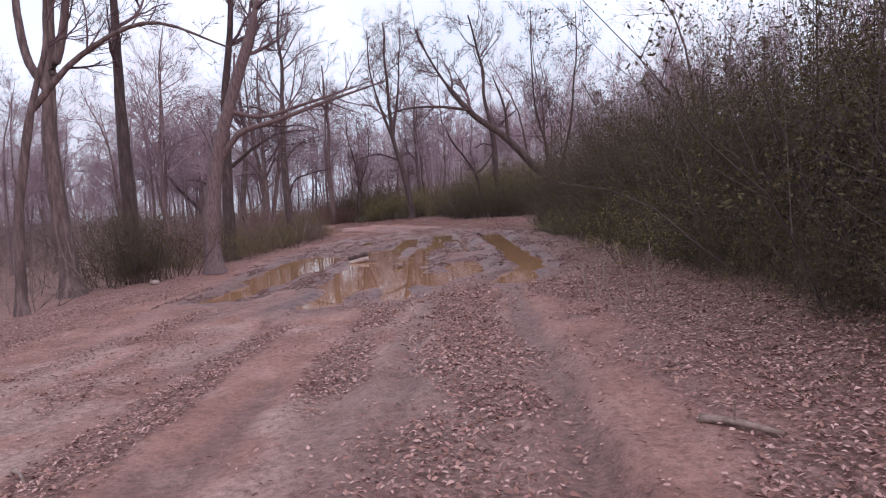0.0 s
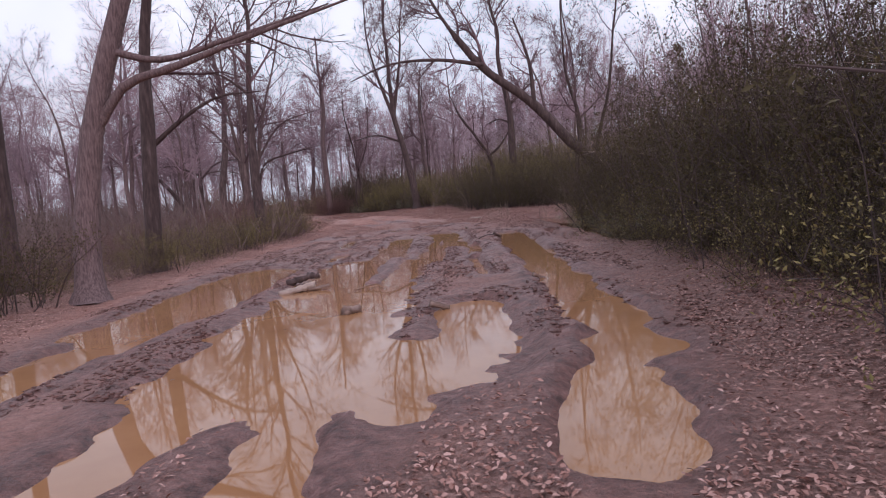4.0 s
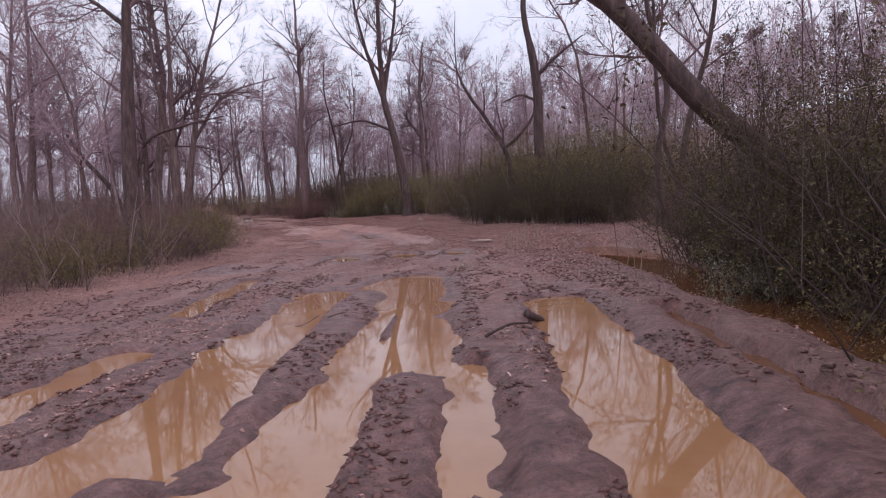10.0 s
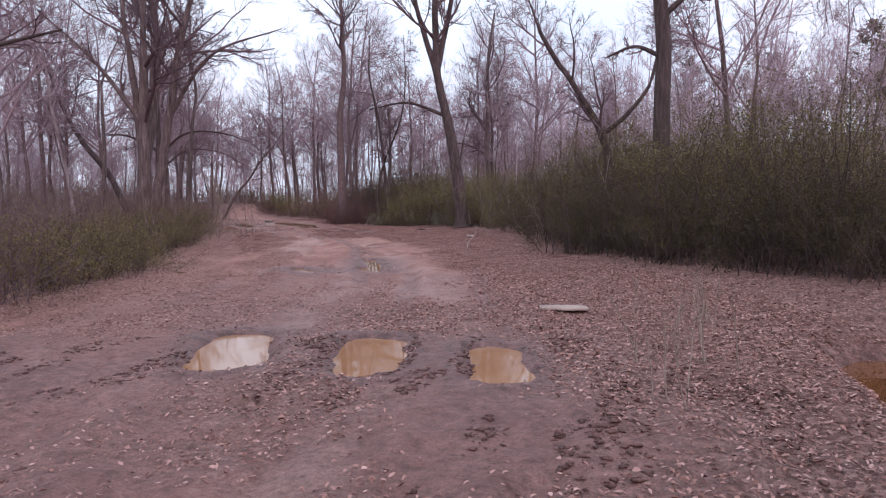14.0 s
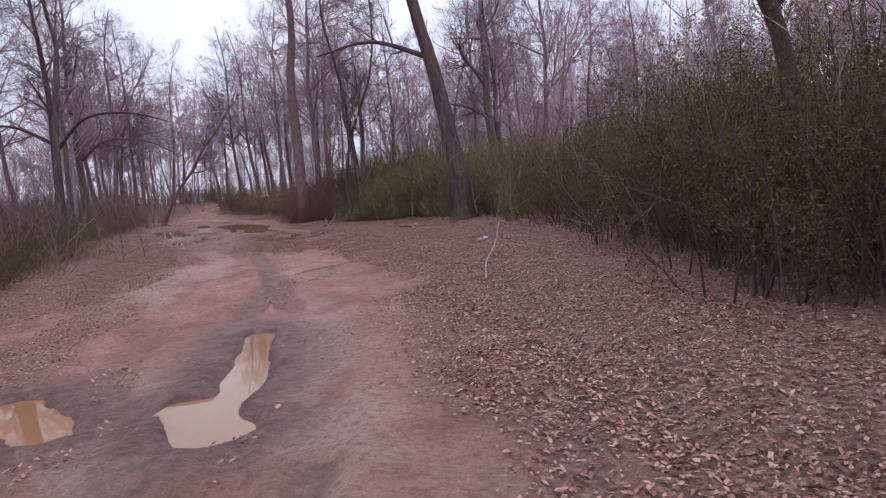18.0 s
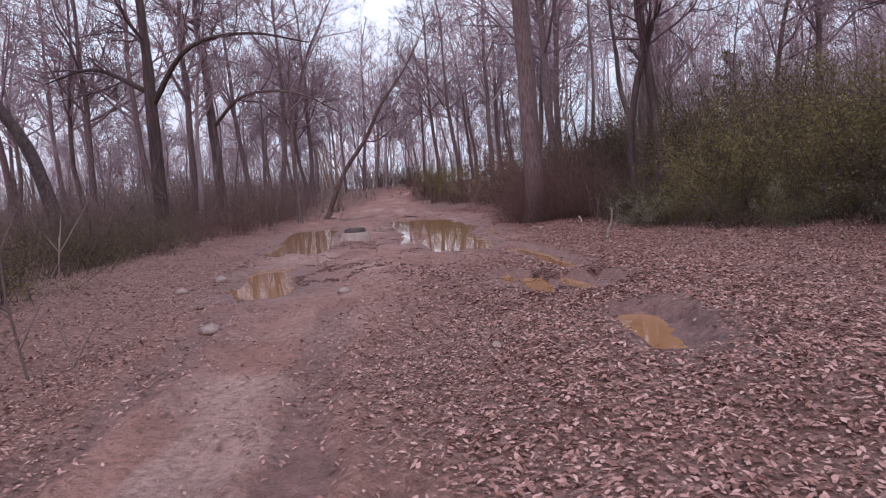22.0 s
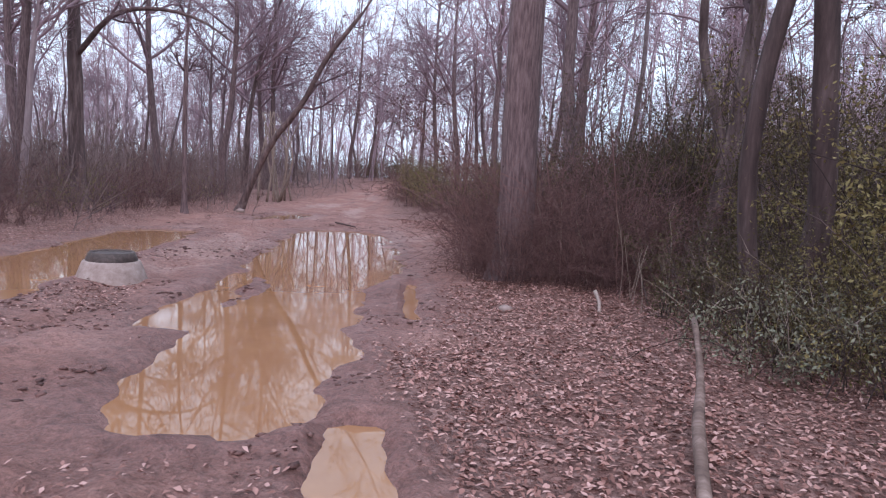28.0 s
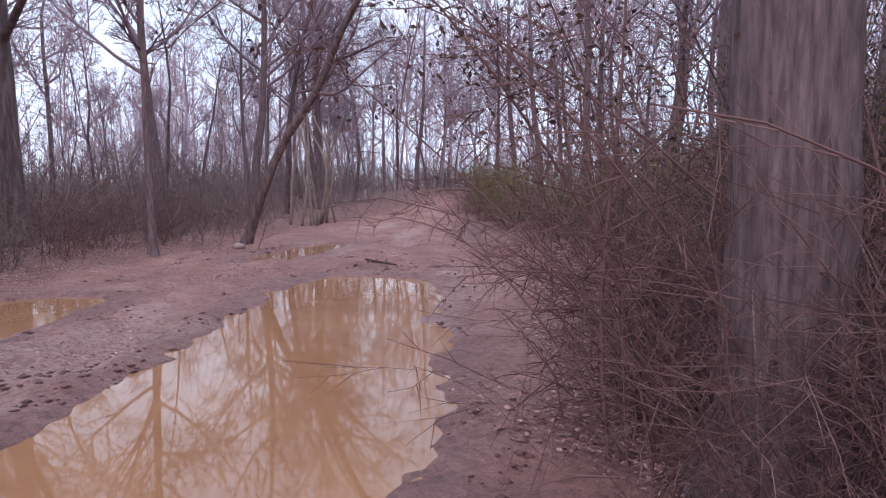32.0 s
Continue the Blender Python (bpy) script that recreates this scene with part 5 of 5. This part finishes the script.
# ---- loose things on the ground ----
def log(pts, r0, r1, label, mat, sides=9, split=0.0, name="log", seed=1, stubs=0):
    rng = np.random.RandomState(seed)
    p = [np.array((x, y, level(x, y) + dz)) for x, y, dz in pts]
    base = p[0].copy()
    c = curve(p, 12) - base if len(p) > 2 else np.linspace(p[0], p[1], 8) - base
    k = len(c)
    r = np.linspace(r0, r1, k) * (1 + rng.normal(0, 0.06, k))
    tubes = Tubes()
    tubes.add(c, r, sides)
    v, f = np.concatenate(tubes.v), np.concatenate(tubes.f)
    v = v + rng.normal(0, r0 * 0.07, v.shape)
    ends = np.array([[(a + 0) * 1 for a in range(sides)][::-1], [(k - 1) * sides + a for a in range(sides)]])
    bm = bmesh.new()
    vs = [bm.verts.new(q) for q in v]
    for q in f:
        bm.faces.new([vs[a] for a in q])
    for e in ends:
        bm.faces.new([vs[a] for a in e])
    me = bpy.data.meshes.new(name)
    bm.to_mesh(me)
    bm.free()
    me.materials.append(mat)
    ob = new(name, smooth(me))
    ob.location = base
    tagged(ob, label, name.replace("_", " "), "dead wood on the track")
    for n in range(stubs):
        q = c[rng.randint(2, k - 1)]
        t = Tubes()
        d = unit(np.array([rng.normal(), rng.normal(), rng.uniform(0.2, 0.9)]))
        t.add(np.array([q, q + d * r0 * 3, q + d * r0 * 5.5]), np.array([r0 * 0.4, r0 * 0.3, r0 * 0.1]), 5)
        part("stub", t.build("stub", mat), ob)
    return ob


def plank(x, y, z, length, width, thick, turn, tilt, label, mat, seed=2, name="plank", rough=0.1):
    rng = np.random.RandomState(seed)
    k, v, f = 7 if rough < 0.2 else 13, [], []
    for i in range(k):
        s = -length / 2 + length * i / (k - 1)
        w = width / 2 * (0.75 - rough if i in (0, k - 1) else 1) * rng.uniform(0.95 - rough, 1.08)
        e = rng.normal(0, thick * 0.12)
        v += [(s, -w, e), (s, w * rng.uniform(1 - rough, 1), e), (s, w * rng.uniform(0.92 - 2 * rough, 0.92), e + thick * rng.uniform(1 - 2 * rough, 1)), (s, -w * rng.uniform(0.9 - rough, 0.9), e + thick * rng.uniform(0.8 - rough, 1.1))]
    for i in range(k - 1):
        for j in range(4):
            f.append((i * 4 + j, i * 4 + (j + 1) % 4, i * 4 + 4 + (j + 1) % 4, i * 4 + 4 + j))
    f += [(3, 2, 1, 0), (k * 4 - 4, k * 4 - 3, k * 4 - 2, k * 4 - 1)]
    ob = new(name, mesh(name, v, f, mat))
    ob.location, ob.rotation_euler = (x, y, z), (0, radians(tilt), radians(turn))
    return tagged(ob, label, name.replace("_", " "), "dead wood on the track")


plank(-2.95, 22.05, level(-2.95, 22.05) + 0.09, 0.78, 0.24, 0.13, 40, -6, "split weathered log half sunk in the orange pool", PALEWOOD, 3, "split_log", 0.3)
plank(-2.62, 22.15, level(-2.6, 22.1) + 0.13, 0.62, 0.09, 0.06, 5, -4, "broken splinter of wood beside a log", WOOD, 4, "splinter")
plank(-3.1, 23.25, level(-3.1, 23.2) + 0.09, 0.72, 0.16, 0.14, 12, -9, "dark broken log end sticking out of water", BARK_DARK, 5, "split_log", 0.25)
log([(-1.52, 19.05, 0.1), (-1.32, 19.35, 0.12)], 0.08, 0.06, "short piece of dark log in the water", WOOD, name="log", seed=6)
log([(-0.2, 18.85, 0.06), (0.08, 18.95, 0.07)], 0.05, 0.04, "muddy chunk of wood on the ridge", WOOD, name="log", seed=7)
log([(1.55, 20.7, 0.06), (1.75, 20.8, 0.06)], 0.04, 0.03, "small chunk of wood at the water's edge", WOOD, name="log", seed=8)
log([(-1.25, 32.7, 0.07), (-1.0, 32.78, 0.09), (-0.65, 32.85, 0.07)], 0.012, 0.008, "thin dark stick lying across the water", WOOD, 5, name="stick", seed=9)
log([(-1.95, 32.7, 0.1), (-1.6, 32.55, 0.11), (-1.3, 32.4, 0.1)], 0.012, 0.007, "thin dark stick floating in the pool", WOOD, 5, name="stick", seed=10)
log([(-1.75, 21.6, 0.11), (-1.4, 21.9, 0.13), (-1.1, 21.4, 0.11)], 0.014, 0.008, "crooked twig lying in the pool", WOOD, 5, name="stick", seed=11, stubs=2)
log([(0.95, 30.7, 0.06), (1.25, 30.95, 0.09), (1.5, 31.1, 0.05)], 0.02, 0.012, "dark wet branch lying on the mud ridge", BARK_DARK, 6, name="branch", seed=12, stubs=2)
log([(1.5, 31.75, 0.05), (1.72, 31.9, 0.06)], 0.055, 0.035, "dark muddy stump end on the ridge", BARK_DARK, name="log", seed=13)
log([(0.66, 38.5, 0.05), (0.68, 38.95, 0.08)], 0.07, 0.055, "short pale stub of wood on the mud", WOOD, name="log", seed=14)
plank(1.28, 45.85, level(1.28, 45.85) + 0.03, 0.72, 0.3, 0.05, 4, 0, "pale weathered board lying on the leaves", PALEWOOD, 6, "board")
log([(-3.3, 4.8, 0.02), (-3.15, 4.65, 0.03), (-3.02, 4.5, 0.02)], 0.018, 0.012, "short dark stick on the clay", WOOD, 6, name="stick", seed=15)
log([(1.6, 4.35, 0.03), (1.75, 4.15, 0.04), (1.95, 3.95, 0.03)], 0.03, 0.02, "fallen branch lying in dry leaves", WOOD, 7, name="branch", seed=16, stubs=1)
log([(-10.6, 79.1, 0.02), (-10.72, 79.9, 0.1), (-10.8, 80.7, 0.26), (-10.95, 81.6, 0.5)], 0.042, 0.02, "curved bare branch rising from the leaf litter", WOOD, 8, name="branch", seed=17)
log([(-1.56, 58.8, 0.03), (-1.62, 59.9, 0.12), (-1.5, 61.0, 0.3), (-1.45, 61.6, 0.6)], 0.02, 0.009, "thin pale stick arching over the leaves", PALEWOOD, 5, name="stick", seed=18)
log([(-5.9, 73.35, 0.04), (-5.7, 73.25, 0.05), (-5.4, 73.1, 0.04)], 0.035, 0.025, "dark fallen stick in the leaves", BARK_DARK, 6, name="stick", seed=19)
log([(-12.5, 84.8, 0.15), (-12.35, 84.4, 0.08), (-12.25, 84.0, 0.03)], 0.028, 0.02, "broken pale stick in the leaf litter", PALEWOOD, 6, name="stick", seed=20)
log([(-26.6, 76.1, 0.12), (-26, 76, 0.14), (-25.3, 75.8, 0.12)], 0.12, 0.1, "pale fallen log among the trees", PALEWOOD, 8, name="log", seed=21)
log([(-23.0, 93.6, 0.04), (-22.7, 93.75, 0.07), (-22.4, 93.9, 0.04)], 0.03, 0.02, "dark wet branch on the track", BARK_DARK, 6, name="branch", seed=22, stubs=2)
log([(-6.05, 62.1, 0.02), (-5.75, 62.5, 0.03), (-5.45, 62.75, 0.025), (-5.0, 63.2, 0.02)], 0.008, 0.005, "long thin stick lying on the clay", WOOD, 5, name="stick", seed=23)
for n in range(9):
    a = n * 0.7
    log([(-32.8 + 0.4 * math.sin(a), 101 + 0.35 * n, 0), (-33.0 + 0.5 * math.sin(a * 2), 101.4 + 0.3 * n, 2.2), (-33.6 + 0.9 * math.cos(a), 101.8 + 0.3 * n, 4.4)], 0.06, 0.03, "leaning pale dead stem at the far bend", STALK, 6, name="dead_stem", seed=30 + n)


def stone(x, y, r, label, mat=None, seed=1, flat=0.6, name="stone"):
    rng = np.random.RandomState(seed)
    bm = bmesh.new()
    bmesh.ops.create_icosphere(bm, subdivisions=2, radius=r)
    for v in bm.verts:
        v.co *= 1 + 0.25 * noise.noise(v.co * (2.2 / r) + Vector((seed, 0, 0)))
        v.co.z *= flat
    me = bpy.data.meshes.new(name)
    bm.to_mesh(me)
    bm.free()
    me.materials.append(mat or STONE)
    ob = new(name, smooth(me))
    ob.location = (x, y, level(x, y) + r * flat * 0.45)
    return tagged(ob, label, name.replace("_", " "), "stones by the track")


for n, (x, y, r) in enumerate([(-9.5, 21.5, 0.16), (-13.4, 83.8, 0.09), (-2.1, 64.4, 0.1), (-27.1, 93.7, 0.16), (-10.0, 70.9, 0.05), (-16.7, 74.6, 0.13), (-13.7, 71.2, 0.12), (-13.2, 73.3, 0.1), (-16.2, 73.2, 0.11)]):
    stone(x, y, r, "muddy pale stone lying on the verge" if n % 2 else "rounded stone half sunk in clay", seed=n + 2)
plank(-5.6, 75.1, level(-5.6, 75.1) + 0.02, 0.16, 0.09, 0.03, 25, 0, "crumpled white scrap on dry leaves", LITTERBIT, 8, "scrap")
plank(-2.0, 64.9, level(-2.0, 64.9) + 0.02, 0.14, 0.1, 0.04, 70, 0, "small white scrap at the verge", LITTERBIT, 9, "scrap")


def manhole(x, y):
    z = level(x, y)
    ob = thing("manhole", x, y, z - 0.04, "raised concrete manhole cone with a black iron rim", "manhole")

    def lathe(name, profile, mat, segments=36):
        a = np.arange(segments) * 2 * math.pi / segments
        v = np.concatenate([np.stack([r * np.cos(a), r * np.sin(a), np.full(segments, h)], 1) for r, h in profile])
        i, j = np.arange(segments), (np.arange(segments) + 1) % segments
        f = np.concatenate([np.stack([k * segments + i, k * segments + j, (k + 1) * segments + j, (k + 1) * segments + i], 1) for k in range(len(profile) - 1)])
        return smooth(mesh(name, v, f, mat))

    part("cone", lathe("cone", [(0.47, -0.1), (0.46, 0.0), (0.37, 0.25), (0.355, 0.27), (0.29, 0.275), (0.27, 0.24)], CONCRETE), ob, "stained concrete cone")
    part("rim", lathe("rim", [(0.325, 0.274), (0.32, 0.31), (0.29, 0.38), (0.28, 0.39), (0.245, 0.39), (0.24, 0.37), (0.23, 0.36)], IRON), ob, "black cast iron rim")
    part("lid", lathe("lid", [(0.235, 0.352), (0.23, 0.37), (0.17, 0.376), (0.16, 0.368), (0.08, 0.37), (0.0, 0.37)], IRON), ob, "dark iron lid")


manhole(-18.45, 82.0)


def dry_stalks(x, y, seed, label, tall=1.0, count=5, mat=None, name="weed"):
    rng = np.random.RandomState(seed)
    ob = thing(name, x, y, level(x, y), label, "weed", "dry weeds")
    for _ in range(count):
        t = Tubes()
        p = grow(rng, np.array([[rng.normal(0, 0.12), rng.normal(0, 0.12), -0.03]]), np.array([[rng.normal(0, 0.15), rng.normal(0, 0.15), 1]]), np.array([tall * rng.uniform(0.6, 1.1)]), 5, 0.08, 0)
        r = taper(np.array([0.007]), 5, 0.5)
        t.add(p, r, 4)
        branch_out(rng, t, p, r, np.array([tall]), [(4, 0.5, 35, 0.2, 0.6, 3, 3, 0.1)])
        part("stalk", t.build("stalk", mat or STALK), ob)
    return ob


for n, (x, y) in enumerate([(2.6, 43.5), (2.65, 42.4), (2.15, 42.6), (3.0, 44.6), (2.0, 41.2), (2.1, 9.4), (2.4, 10.2), (2.6, 8.8), (-12.9, 86.2), (-13.6, 86.4), (-12.2, 85.4), (-11.6, 84.6), (-14.4, 86.3), (3.6, 34.5)]):
    dry_stalks(x, y, 400 + n, "pale dry weed stalks in leaf litter", 0.9 if n < 8 else 1.3, 4)


def briar_arch(x, y, seed, canes):
    """Arching stems with withered leaves over the bend beside the big trunk."""
    rng = np.random.RandomState(seed)
    ob = thing("briar", x, y, level(x, y), "reddish arching briar with withered hanging leaves", "shrub", "briars at the pool")
    tips = []
    for n in range(canes):
        t = Tubes()
        s = np.array([[rng.normal(0, 0.5), rng.normal(0, 0.6), -0.03]])
        d = np.array([[-0.35 + rng.normal(0, 0.25), -0.05 + rng.normal(0, 0.25), 1.0]])
        ln = np.array([rng.uniform(2.8, 4.4)])
        p = grow(rng, s, d, ln, 9, 0.06, -0.11)
        r = taper(np.array([rng.uniform(0.007, 0.016)]), 9, 0.3)
        t.add(p, r, 5)
        branch_out(rng, t, p, r, ln, [(7, 0.3, 45, 0.25, 0.55, 4, 3, 0.15), (4, 0.2, 40, 0.5, 0.7, 3, 3, 0.12)], up=-0.03)
        part("cane", t.build("cane", BRIAR), ob)
        tips.append(p[0, 5:])
    tips = np.concatenate(tips)
    tips = tips[(tips[:, 2] > 1.9) & (tips[:, 2] < 3.2) & (tips[:, 0] < -0.5) & (tips[:, 1] < 0.6)]
    c = tips[rng.randint(0, len(tips), 900)] + rng.normal(0, 0.17, (900, 3))
    part("foliage", mesh("foliage", *leaf_cloud(rng, c, rng.uniform(0.014, 0.026, 900), 0.5), DEAD), ob, "withered brown leaves")


briar_arch(-14.8, 87.6, 120, 22)
briar_arch(-13.4, 86.9, 121, 12)
